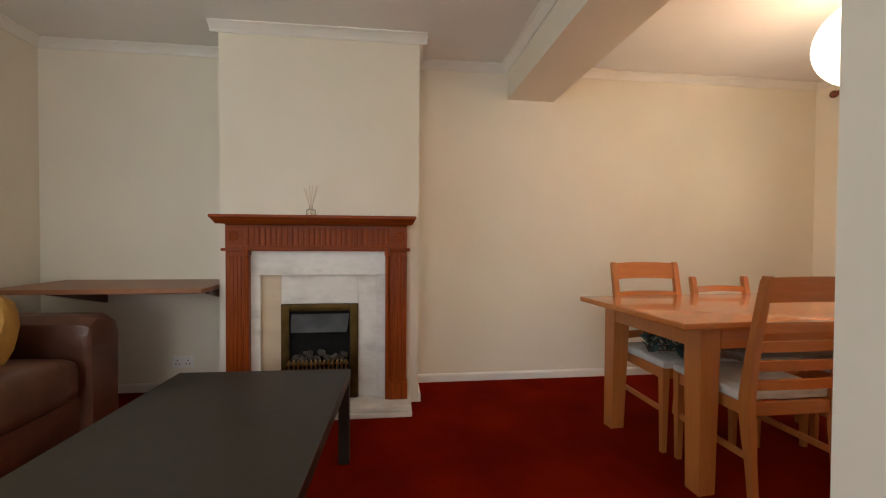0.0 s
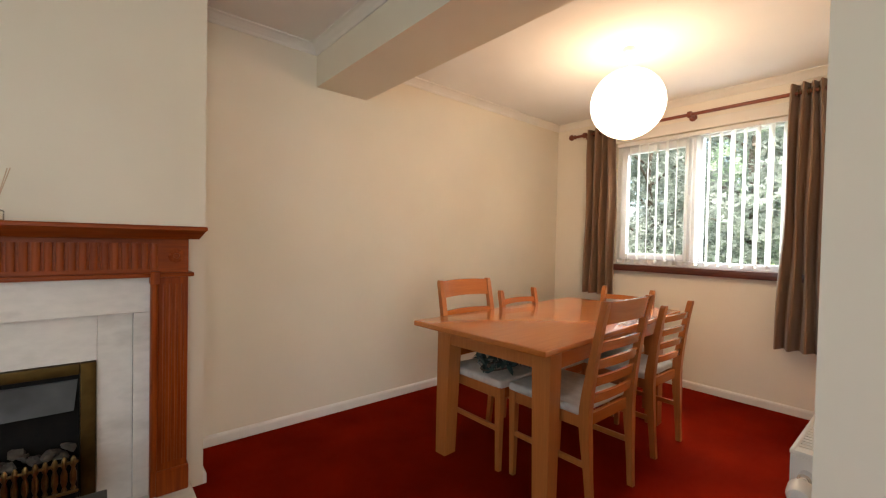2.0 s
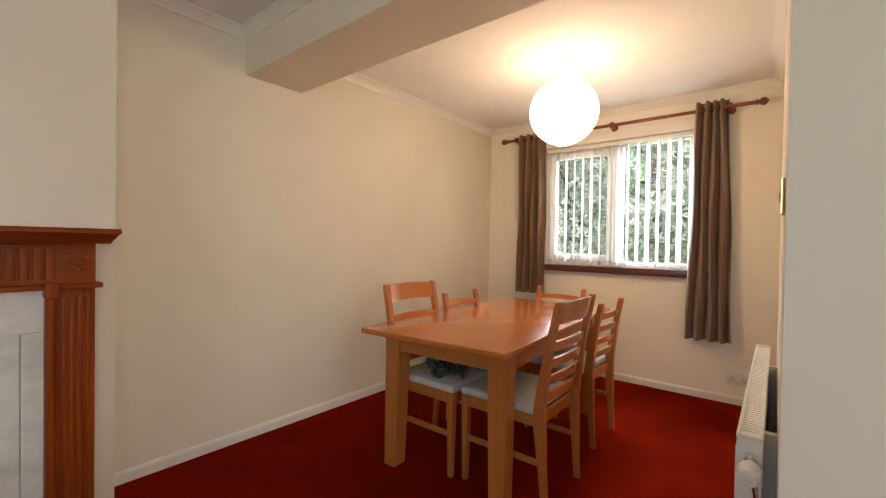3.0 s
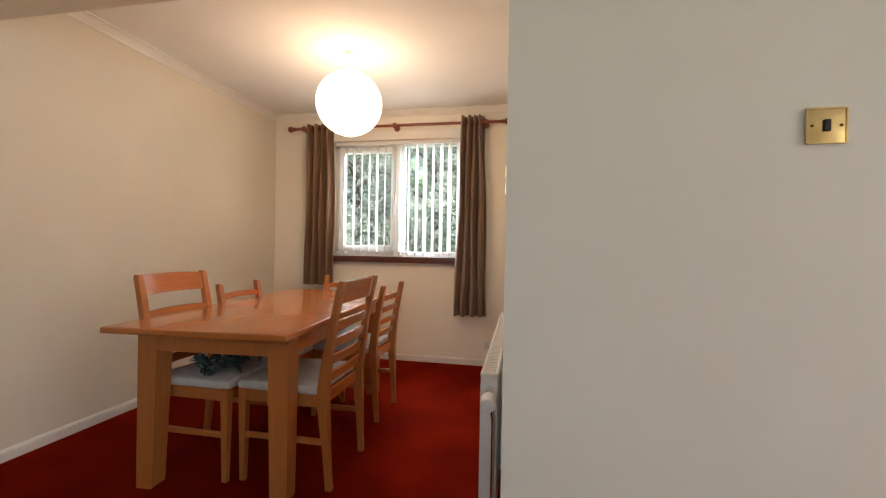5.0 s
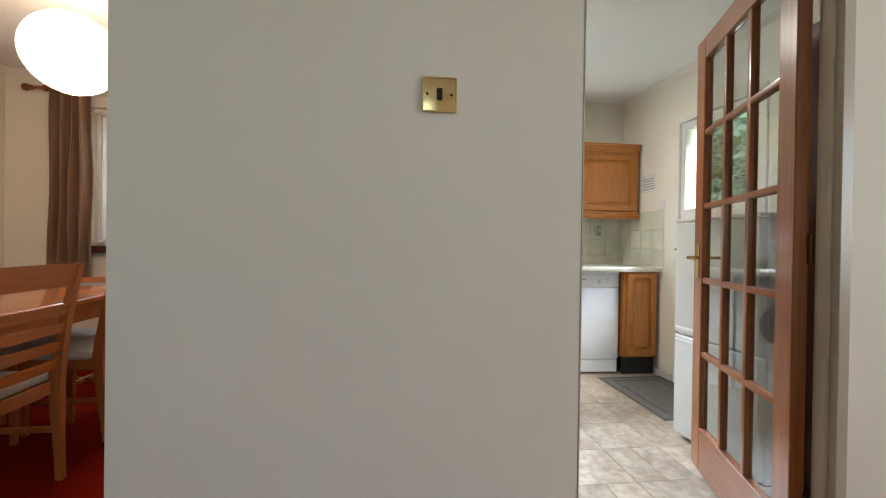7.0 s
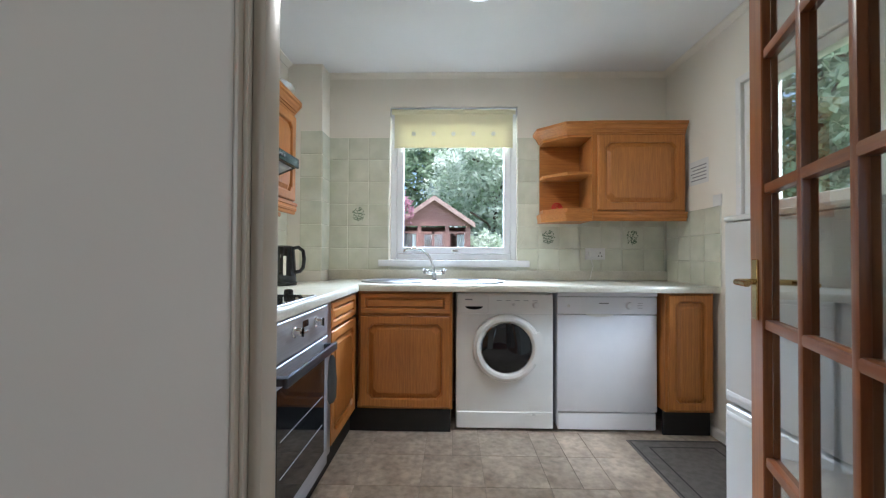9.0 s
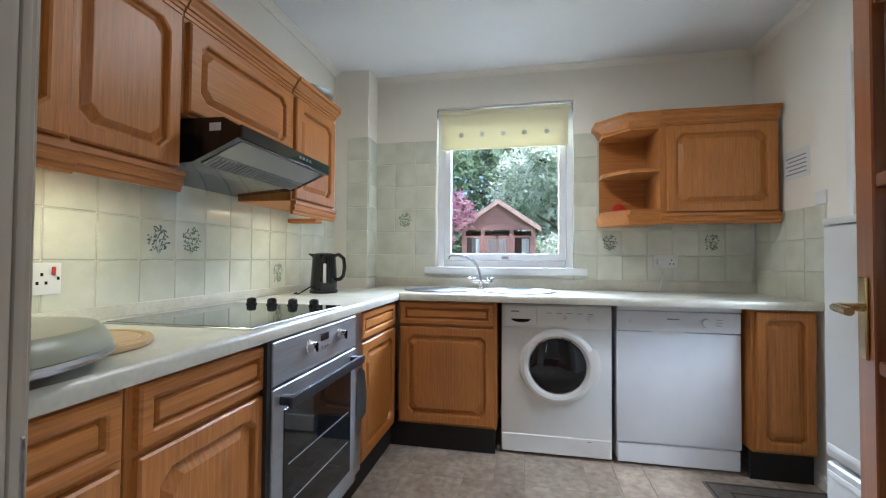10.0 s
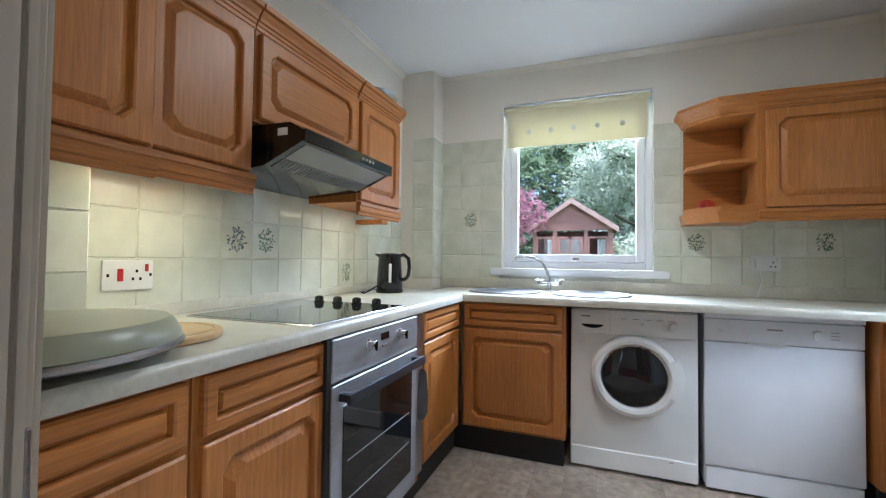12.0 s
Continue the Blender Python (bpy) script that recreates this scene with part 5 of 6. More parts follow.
def pelmet(u, x0, x1, z, name="light_pelmet"):
    b = B()
    prof = [(0.0, 0.0), (0.0, 0.062), (-0.026, 0.062), (-0.027, 0.048), (-0.021, 0.044), (-0.020, 0.034), (-0.023, 0.031), (-0.021, 0.020), (-0.014, 0.016), (-0.013, 0.006), (-0.008, 0.0)]
    extrude(b, [(y, z + v) for y, v in prof], x0, x1, "x")
    return part(name, b, M["oakx"], u, "", False)


def wall_unit(m, w, z0, z1, d, label, panelled=True, light=True):
    u = thing("wall_cabinet", m, label, "cabinet", "oak kitchen units")
    b = B()
    box(b, 0.0, w, 0.0, d, z0, z1, 0.001)
    part("body", b, M["oakz"], u)
    cab_front("door", u, w - 0.024, z1 - z0 - 0.024, 0.012, z0 + 0.012, M["oakz"] if z1 - z0 > 0.4 else M["oakx"], 0.028 if panelled else 0.01, 0.05, ramp=0.018)
    if light:
        pelmet(u, -0.0, w, z0 - 0.062)
    cornice_piece(u, -0.0, w, z1 - 0.002)
    return u


UY = 1.685
wall_unit(pose(2.632, UY, 0), 0.366, 1.365, 1.862, YKN - UY - 0.002, "honey oak wall cabinet with a raised panel door")
wall_unit(pose(2.135, UY - 0.075, 0), 0.494, 1.345, 1.862, YKN - UY + 0.073, "deeper honey oak wall cabinet beside the doorway")
wall_unit(pose(3.005, UY, 0), 0.61, 1.55, 1.862, YKN - UY - 0.002, "low honey oak cabinet above the cooker hood", True, False)
last = wall_unit(pose(3.63, UY, 0), 0.42, 1.365, 1.862, YKN - UY - 0.002, "honey oak wall cabinet at the end of the run")
b = B()
loft(b, [[(0.42, y, z) for y, z in ((0.0, 1.86), (-0.045, 1.92), (-0.045, 1.938), (YKN - UY - 0.004, 1.938), (YKN - UY - 0.004, 1.86))], [(0.465, y, z) for y, z in ((0.04, 1.885), (-0.03, 1.925), (-0.03, 1.938), (YKN - UY - 0.004, 1.938), (YKN - UY - 0.004, 1.885))]])
part("cornice_return", b, M["oaky"], last)
b = B()
box(b, 0.421, 0.50, 0.12, YKN - UY - 0.004, 1.60, 1.618, 0.004)
part("end_shelf", b, M["oakx"], last)
b = B()
box(b, 0.421, 0.50, 0.10, YKN - UY - 0.004, 1.30, 1.325, 0.004)
part("end_shelf", b, M["oakx"], last)
b = B()
box(b, 2.676, 2.98, 1.708, 1.740, 1.346, 1.364, 0.004)
tl = thing("strip_light", Matrix(), "slim under-cabinet strip light", "lamp")
part("housing", b, M["plastic"], tl)
b = B()
lathe(b, [(0.007, 0), (0.007, 0.29)], 10, pose(2.68, 1.722, 1.346, 0, 90, 0))
part("tube", b, M["tube"], tl, "glowing tube")


def tray():
    b = B()
    lathe(b, [(0.10, 0.0), (0.13, 0.004), (0.165, 0.03), (0.168, 0.03), (0.132, 0.0), (0.10, -0.004)], 36, None)
    solid("round_tray", b, M["steel"], pose(3.90, 1.80, 1.945), "round metal tray lying on top of the cabinet", "tray")


tray()


def east_unit():
    """Wall cabinet beside the window with open end shelves."""
    u = thing("wall_cabinet", pose(4.545, -0.155, 0, 0, 0, -90), "honey oak wall cabinet with open corner shelves", "cabinet", "oak kitchen units")
    d, w, z0, z1 = XE - 4.547, 0.622, 1.375, 1.905
    b = B()
    box(b, 0.0, w, 0.0, d, z0, z1, 0.001)
    part("body", b, M["oakz"], u)
    cab_front("door", u, w - 0.05, z1 - z0 - 0.02, 0.035, z0 + 0.01, M["oakz"], 0.035, 0.055)
    # tapering open end: floor outline in local x (along the wall, negative to the window) and y
    shape = [(0.0, 0.0), (-0.16, 0.02), (-0.295, 0.16), (-0.295, d), (0.0, d)]
    for z, t in ((z0, 0.03), (1.63, 0.02), (z1 - 0.02, 0.02)):
        b = B()
        extrude(b, shape, z, z + t, "z")
        part("open_shelf", b, M["oakx"], u)
    b = B()
    box(b, -0.295, -0.001, d - 0.012, d, z0, z1)
    part("shelf_back", b, M["oakx"], u)
    pelmet(u, 0.0, w, z0 - 0.06)
    cornice_piece(u, 0.0, w, z1 - 0.002)
    for zz, name in ((z0 - 0.06, "light_pelmet"), (z1 - 0.002, "cornice")):
        b = B()
        hgt = 0.06 if name == "light_pelmet" else 0.078
        o = 0.012 if name == "light_pelmet" else 0.04
        low = [(0.0, -0.004), (-0.165, 0.012), (-0.303, 0.155), (-0.303, d), (0.0, d)]
        mid = [(0.0, -o * 0.5), (-0.17, 0.012 - o * 0.45), (-0.303 - o * 0.45, 0.15), (-0.303 - o * 0.45, d), (0.0, d)]
        top = [(0.0, -o), (-0.18, 0.012 - o), (-0.303 - o, 0.145), (-0.303 - o, d), (0.0, d)]
        a, c = (low, top) if name == "cornice" else (mid, top)
        loft(b, [[(x, y, zz) for x, y in a], [(x, y, zz + hgt * 0.45) for x, y in mid], [(x, y, zz + hgt * 0.75) for x, y in top], [(x, y, zz + hgt) for x, y in top]])
        part(name, b, M["oakx"], u)
    # gallery rail curve and small ornament
    b = B()
    for r in (0.018, 0.030, 0.042):
        tube(b, [(r * math.cos(a), 0, r * math.sin(a)) for a in [math.pi * i / 12 for i in range(13)]], 0.005, 8)
    solid("rainbow_ornament", b, M["red"], pose(4.66, 0.05, 1.407, 0, 0, -70), "small red rainbow-shaped ornament on the open shelf", "ornament")


east_unit()


def washing_machine():
    m = thing("washing_machine", pose(4.315, 0.458, 0), "off-white front-loading washing machine with round door", "washing machine")
    # local y along the run, x into the wall
    hw = 0.30
    b = B()
    box(b, 0.0, 0.50, -hw, hw, 0.012, 0.848, 0.012, 2)
    part("body", b, M["enamel_cream"], m)
    b = B()
    box(b, -0.008, 0.01, -hw + 0.004, hw - 0.004, 0.715, 0.842, 0.008, 2)
    panel = part("control_panel", b, M["enamel_cream"], m)
    b = B()
    box(b, -0.011, -0.006, 0.10, hw - 0.015, 0.725, 0.832, 0.004)
    drawer = part("detergent_drawer", b, M["enamel_cream"], panel)
    b = B()
    loft(b, [[(-0.0118, 0.19 + 0.055 * math.cos(a), 0.765 + 0.020 * min(0.0, math.sin(a))) for a in [math.pi + math.pi * i / 10 for i in range(11)]], [(-0.0105, 0.19 + 0.055 * math.cos(a), 0.765 + 0.020 * min(0.0, math.sin(a))) for a in [math.pi + math.pi * i / 10 for i in range(11)]]])
    part("drawer_grip", b, M["black"], drawer)
    for y, r in ((-0.19, 0.021), (-0.055, 0.010)):
        b = B()
        lathe(b, [(r, 0), (r, 0.004), (r * 0.85, 0.006), (r * 0.8, 0.018), (0.002, 0.019)], 20, pose(-0.008, y, 0.775, 0, -90, 0))
        part("dial", b, M["plastic"], panel)
    for i in range(5):
        b = B()
        box(b, -0.0092, -0.0078, 0.02 - 0.055 * i, 0.05 - 0.055 * i, 0.80, 0.803)
        part("print_bar", b, M["grey"], panel)
    b = B()
    box(b, -0.0122, -0.0108, 0.20, 0.245, 0.803, 0.811)
    part("badge", b, M["grey"], drawer)
    c = pose(0.0, -0.010, 0.513, 0, -90, 0) @ Matrix.Diagonal((1.02, 1.02, 1.0, 1.0))
    b = B()
    lathe(b, [(0.200, 0.0), (0.205, 0.012), (0.198, 0.030), (0.180, 0.040), (0.165, 0.037), (0.153, 0.022), (0.150, 0.0)], 56, c, False)
    door = part("door_ring", b, M["enamel_cream"], m)
    b = B()
    lathe(b, [(0.151, 0.016), (0.146, 0.026), (0.115, 0.036), (0.06, 0.043), (0.001, 0.045)], 48, c, False)
    part("door_glass", b, M["darkglass"], door, "dark domed door glass")
    b = B()
    lathe(b, [(0.153, 0.020), (0.156, 0.028), (0.150, 0.031), (0.146, 0.026)], 48, c, False)
    part("glass_rim", b, M["chrome"], door)
    b = B()
    loft(b, [[(-0.036 - 0.004 * s, -0.010 - r * math.cos(a), 0.513 + r * math.sin(a)) for r, s in ((0.166, 0), (0.172, 1), (0.214, 1), (0.228, 0))] for a in [radians(-28 + 7 * i) for i in range(9)]])
    part("door_handle", b, M["enamel_cream"], door)
    b = B()
    box(b, -0.005, 0.01, -hw + 0.003, hw - 0.003, 0.016, 0.118, 0.005)
    part("kick_panel", b, M["enamel_cream"], m)
    b = B()
    box(b, -0.0062, -0.0045, -0.19, -0.17, 0.10, 0.104)
    part("kick_slot", b, M["grey"], m)
    for y in (-0.26, 0.26):
        b = B()
        lathe(b, [(0.02, 0), (0.02, 0.014)], 12, pose(0.06, y, 0))
        part("foot", b, M["black"], m)


washing_machine()


def dishwasher():
    m = thing("dishwasher", pose(4.31, -0.168, 0), "white dishwasher with plain front and control strip", "dishwasher")
    hw = 0.303
    b = B()
    box(b, 0.02, 0.5, -hw + 0.002, hw - 0.002, 0.02, 0.845, 0.006)
    part("body", b, M["enamel"], m)
    b = B()
    box(b, -0.01, 0.5, -hw, hw, 0.832, 0.855, 0.006, 2)
    part("top_panel", b, M["enamel"], m)
    b = B()
    box(b, -0.002, 0.022, -hw, hw, 0.722, 0.828, 0.006, 2)
    panel = part("control_panel", b, M["enamel"], m)
    b = B()
    box(b, 0.0, 0.02, -hw, hw, 0.125, 0.718, 0.007, 2)
    door = part("door", b, M["enamel"], m)
    b = B()
    loft(b, [[(-0.0035, 0.045 + 0.085 * math.cos(a), 0.7225 - 0.016 * math.sin(a)) for a in [math.pi * i / 10 for i in range(11)]], [(0.001, 0.045 + 0.085 * math.cos(a), 0.7225 - 0.016 * math.sin(a)) for a in [math.pi * i / 10 for i in range(11)]]])
    part("grip", b, M["plastic"], door)
    b = B()
    lathe(b, [(0.024, 0), (0.023, 0.004), (0.02, 0.006), (0.019, 0.018), (0.002, 0.019)], 20, pose(-0.002, -0.135, 0.775, 0, -90, 0))
    part("dial", b, M["enamel"], panel)
    b = B()
    lathe(b, [(0.009, 0), (0.009, 0.003), (0.002, 0.004)], 14, pose(-0.002, 0.235, 0.772, 0, -90, 0))
    part("button", b, M["plastic"], panel)
    b = B()
    box(b, -0.0032, -0.0018, -0.01, 0.05, 0.785, 0.792)
    part("badge", b, M["grey"], panel)
    for i in range(3):
        b = B()
        box(b, -0.0032, -0.0018, -0.215, -0.185, 0.76 + 0.015 * i, 0.7625 + 0.015 * i)
        part("print_bar", b, M["grey"], panel)
    b = B()
    box(b, 0.006, 0.02, -hw + 0.004, hw - 0.004, 0.012, 0.118, 0.005)
    part("kick_panel", b, M["enamel"], m)
    for y in (-0.26, 0.26):
        b = B()
        lathe(b, [(0.02, 0), (0.02, 0.022)], 12, pose(0.08, y, 0))
        part("foot", b, M["black"], m)


dishwasher()


def fridge():
    f = thing("fridge_freezer", pose(2.655, -0.16, 0), "off-white two-door fridge freezer against the kitchen wall", "fridge")
    w = 0.54
    b = B()
    box(b, 0.0, w, -0.545, -0.05, 0.015, 1.205, 0.006)
    part("body", b, M["fridge_enamel"], f)
    for z0, z1, nm in ((0.03, 0.576, "freezer_door"), (0.586, 1.197, "fridge_door")):
        b = B()
        box(b, 0.0, w, -0.046, 0.0, z0, z1, 0.012, 3)
        dr = part(nm, b, M["fridge_enamel"], f)
        b = B()
        zz = z1 - 0.03 if nm == "freezer_door" else z0 + 0.03
        box(b, w - 0.22, w - 0.01, -0.012, 0.003, zz - 0.010, zz + 0.010, 0.006, 2)
        part("grip", b, M["enamel_cream"], dr)
    b = B()
    box(b, 0.0, w, -0.545, 0.002, 1.198, 1.218, 0.008, 2)
    part("top", b, M["fridge_enamel"], f)
    b = B()
    box(b, 0.02, w - 0.02, -0.52, -0.06, 0.0, 0.016)
    part("base", b, M["black"], f)


fridge()


# made-up dark cupboard, only there to put darkness behind the glazed door
def dark_backing():
    c = thing("larder_cupboard", pose(2.15, -0.32, 0), "made-up dark cupboard block standing for darkness behind the glazed door", "cupboard")
    b = B()
    box(b, 0, 0.48, -0.47, -0.02, 0, 2.02, 0.004)
    part("body", b, M["silldark"], c)
    for x0, x1 in ((0.004, 0.237), (0.243, 0.476)):
        b = B()
        box(b, x0, x1, -0.019, 0.0, 0.06, 2.0, 0.004)
        dr = part("door", b, M["silldark"], c)
        b = B()
        lathe(b, [(0.012, 0), (0.006, 0.008), (0.013, 0.02), (0.001, 0.026)], 14, pose(x1 - 0.04 if x0 < 0.1 else x0 + 0.04, 0.0, 1.0, -90, 0, 0))
        part("knob", b, M["brass"], dr, "small brass knob")


dark_backing()


def sink():
    s = thing("kitchen_sink", pose(4.52, 0.9, WT), "stainless steel round sink bowl and round drainer", "sink")
    for nm, y, r in (("bowl", 0.275, 0.20), ("drainer", -0.235, 0.205)):
        b = B()
        lathe(b, [(r + 0.022, 0.0005), (r + 0.019, 0.008), (r + 0.008, 0.011), (r - 0.002, 0.008), (r - 0.010, 0.0016)], 48, pose(0.02, y, 0), False)
        rim = part(nm, b, M["steel"], s)
        # flat disc, no recess; its dark colour stands for the shaded depth
        b = B()
        lathe(b, [(r - 0.008, 0.003), (r - 0.03, 0.0014), (0.03, 0.0012), (0.001, 0.0012)], 48, pose(0.02, y, 0), False)
        part("basin", b, M["basin"], rim, "flat steel disc coloured dark for the bowl shade")
    t = thing("mixer_tap", pose(4.66, 0.912, WT), "chrome swan-neck mixer tap with two cross handles", "tap")
    b = B()
    lathe(b, [(0.026, 0), (0.026, 0.006), (0.016, 0.014), (0.014, 0.045), (0.017, 0.055)], 20)
    tube(b, [(0, -0.055, 0.05), (0, 0.055, 0.05)], 0.010, 12)
    part("body", b, M["chrome"], t)
    pts = [(0, 0, 0.05), (0, 0.004, 0.09), (-0.008, 0.02, 0.145), (-0.02, 0.05, 0.19), (-0.035, 0.09, 0.215), (-0.05, 0.14, 0.225), (-0.06, 0.18, 0.222), (-0.063, 0.20, 0.215), (-0.063, 0.205, 0.20)]
    b = B()
    tube(b, pts, 0.0085, 12)
    part("spout", b, M["chrome"], t)
    for sgn in (-1, 1):
        b = B()
        y = sgn * 0.062
        lathe(b, [(0.012, 0), (0.013, 0.012), (0.009, 0.022), (0.012, 0.030), (0.004, 0.036)], 14, pose(0, y, 0.05, -25 * sgn, 0, 0))
        for k in range(4):
            a = math.pi / 2 * k + 0.4
            tube(b, [(0, y, 0.072), (0.024 * math.cos(a), y + 0.024 * math.sin(a), 0.074)], 0.005, 8)
        part("cross_handle", b, M["chrome"], t)


sink()


def kettle():
    k = thing("kettle", pose(4.14, 1.775, WT, 0, 0, -70), "black plastic jug kettle with a water gauge", "kettle")
    b = B()
    lathe(b, [(0.078, 0), (0.080, 0.004), (0.080, 0.018), (0.074, 0.022)], 32)
    part("base", b, M["blackgloss"], k)
    b = B()
    lathe(b, [(0.074, 0.022), (0.076, 0.03), (0.072, 0.12), (0.066, 0.205), (0.064, 0.215)], 32)
    body = part("body", b, M["blackgloss"], k)
    b = B()
    lathe(b, [(0.064, 0.215), (0.062, 0.224), (0.05, 0.23), (0.002, 0.233)], 32)
    part("lid", b, M["blackgloss"], k)
    b = B()
    loft(b, [[(-0.055, -0.025, 0.20), (-0.055, 0.025, 0.20), (-0.05, 0.03, 0.225), (-0.05, -0.03, 0.225)], [(-0.088, -0.006, 0.222), (-0.088, 0.006, 0.222), (-0.086, 0.010, 0.228), (-0.086, -0.010, 0.228)]])
    part("spout", b, M["blackgloss"], k)
    b = B()
    tube(b, [(0.055, -0.01, 0.215), (0.085, -0.012, 0.222), (0.112, -0.014, 0.20), (0.118, -0.014, 0.15), (0.112, -0.012, 0.10), (0.095, -0.01, 0.08), (0.072, -0.008, 0.075)], 0.011, 10)
    part("handle", b, M["blackgloss"], k)
    b = B()
    box(b, 0.005, 0.021, -0.0755, -0.070, 0.06, 0.17, 0.002)
    part("water_gauge", b, M["plastic"], body, "pale grey water gauge")
    b = B()
    tube(b, [(4.065, 1.775, WT + 0.006), (4.03, 1.76, WT + 0.03), (4.0, 1.78, WT + 0.045), (3.975, 1.81, WT + 0.02), (3.97, 1.84, WT + 0.004), (4.0, 1.88, WT + 0.004), (4.06, 1.90, WT + 0.004)], 0.0035, 8)
    solid("kettle_cable", b, M["black"], Matrix(), "black curled kettle cable on the worktop", "cable")


kettle()


def ceiling_light():
    c = thing("ceiling_light", pose(3.73, 0.655, ZC), "round flush white kitchen ceiling light", "lamp")
    b = B()
    lathe(b, [(0.13, 0), (0.13, -0.018), (0.12, -0.024)], 32)
    part("base", b, M["plastic"], c)
    b = B()
    lathe(b, [(0.118, -0.024), (0.11, -0.055), (0.08, -0.082), (0.04, -0.094), (0.001, -0.097)], 32)
    part("dome", b, M["lamp_dome"], c, "glowing opal dome").visible_shadow = False
    

ceiling_light()


def boards():
    p = thing("platter", pose(2.375, 1.535, WT + 0.004), "large grey-green oval platter with a pale rim", "platter")
    b = B()
    lathe(b, [(0.12, 0.0), (0.15, 0.004), (0.205, 0.024), (0.218, 0.036), (0.216, 0.046), (0.205, 0.066), (0.196, 0.074), (0.150, 0.077), (0.001, 0.079)], 56, Matrix.Diagonal((1.08, 1.0, 1.0, 1.0)))
    part("dish", b, M["platter"], p)
    b = B()
    lathe(b, [(0.200, 0.014), (0.220, 0.022), (0.223, 0.028), (0.216, 0.034)], 56, Matrix.Diagonal((1.08, 1.0, 1.0, 1.0)), False)
    part("rim", b, M["steel"], p)
    c = thing("chopping_board", pose(2.63, 1.60, WT + 0.001), "round pale wooden chopping board with a groove", "chopping board")
    b = B()
    lathe(b, [(0.148, 0.0), (0.152, 0.004), (0.152, 0.014), (0.148, 0.018), (0.135, 0.018), (0.132, 0.015), (0.127, 0.015), (0.124, 0.018), (0.001, 0.018)], 56)
    part("board", b, M["board"], c)


boards()

# ---- sockets, notices and mats ----
s = thing("cooker_socket", pose(2.796, YKN - 0.007, 1.038), "white cooker control plate with red switches", "socket")
b = B()
box(b, -0.073, 0.073, -0.010, 0, -0.045, 0.045, 0.004, 2)
part("plate", b, M["plastic"], s)
for x0, x1, z0, z1 in ((-0.034, -0.018, -0.018, 0.020), (0.046, 0.056, 0.010, 0.034)):
    b = B()
    box(b, x0, x1, -0.015, -0.009, z0, z1, 0.002)
    part("red_switch", b, M["red"], s, "red rocker switch")
for x, z in ((0.022, 0.012), (0.011, -0.012), (0.033, -0.012), (-0.059, 0.0), (0.064, 0.0)):
    b = B()
    box(b, x - 0.0035, x + 0.0035, -0.0106, -0.009, z - 0.0045, z + 0.0045)
    part("slot", b, M["black"], s)
s = socket_plate("wall_socket", pose(XE - 0.007, -0.27, 1.095, 0, 0, -90), "white twin socket with a plug above the worktop")
b = B()
box(b, -0.055, -0.015, -0.035, -0.009, -0.025, 0.015, 0.006, 2)
tube(b, [(-0.035, -0.03, -0.02), (-0.033, -0.03, -0.06), (-0.02, -0.024, -0.09), (-0.03, -0.018, -0.13), (-0.045, -0.022, -0.19)], 0.003, 8)
part("plug", b, M["plastic"], s, "white plug with hanging cable")
b = B()
box(b, 4.33, 4.54, YK + 0.001, YK + 0.002, 1.545, 1.70)
n = solid("paper_notice", b, M["paper"], Matrix(), "white printed notice taped to the wall", "notice")
for i in range(5):
    b = B()
    box(b, 4.35, 4.52 - 0.02 * (i % 2), YK + 0.002, YK + 0.0026, 1.57 + 0.022 * i, 1.577 + 0.022 * i)
    part("text_bar", b, M["grey"], n)
b = B()
box(b, 4.20, 4.28, YK + 0.001, YK + 0.009, 1.38, 1.45, 0.003)
solid("blank_plate", b, M["plastic"], Matrix(), "white square blank plate on the kitchen wall", "wall plate")
d = thing("door_mat", pose(3.79, -0.53, -0.003), "grey door mat with dark border lines", "mat")
b = B()
box(b, -0.42, 0.42, -0.255, 0.29, 0, 0.006, 0.002)
part("mat_body", b, M["mat_grey"], d)
for k, t in ((0.012, 0.008), (0.09, 0.008)):
    b = B()
    for x0, x1, y0, y1 in ((-0.42 + k, 0.42 - k, 0.29 - k - t, 0.29 - k), (-0.42 + k, 0.42 - k, -0.255 + k, -0.255 + k + t), (-0.42 + k, -0.42 + k + t, -0.255 + k + t, 0.29 - k - t), (0.42 - k - t, 0.42 - k, -0.255 + k + t, 0.29 - k - t)):
        box(b, x0, x1, y0, y1, 0.0055, 0.0068)
    part("border", b, M["mat_dark"], d)

# ---- garden ----


def ground():
    b = B()
    box(b, -400, 400, -400, 400, -0.45, -0.25)
    structure("ground", b, M["grass"], "lawn reaching away from the house", "ground")


ground()


def foliage(b, rnd, cx, cy, cz, rx, ry, rz, n, size):
    """Many small leaf clumps in a lumpy volume."""
    for _ in range(n):
        while True:
            p = Vector((rnd.uniform(-1, 1), rnd.uniform(-1, 1), rnd.uniform(-1, 1)))
            if 0.25 < p.length < 1 and noise.noise(p * 2.3 + Vector((cx, cy, cz))) > -0.22:
                break
        c = Vector((cx + p.x * rx, cy + p.y * ry, cz + p.z * rz))
        e = Euler((rnd.uniform(-1.2, 1.2), rnd.uniform(-1.2, 1.2), rnd.uniform(0, 6.3))).to_matrix()
        for k in range(3):
            a = 2.1 * k + rnd.random()
            s = size * rnd.uniform(0.6, 1.3)
            t = Vector((math.cos(a), math.sin(a), 0.15))
            q = Vector((-math.sin(a), math.cos(a), 0))
            vs = [b.verts.new(c + e @ (v * s)) for v in (Vector(), t * 0.45 - q * 0.28, t, t * 0.45 + q * 0.28)]
            b.faces.new(vs)


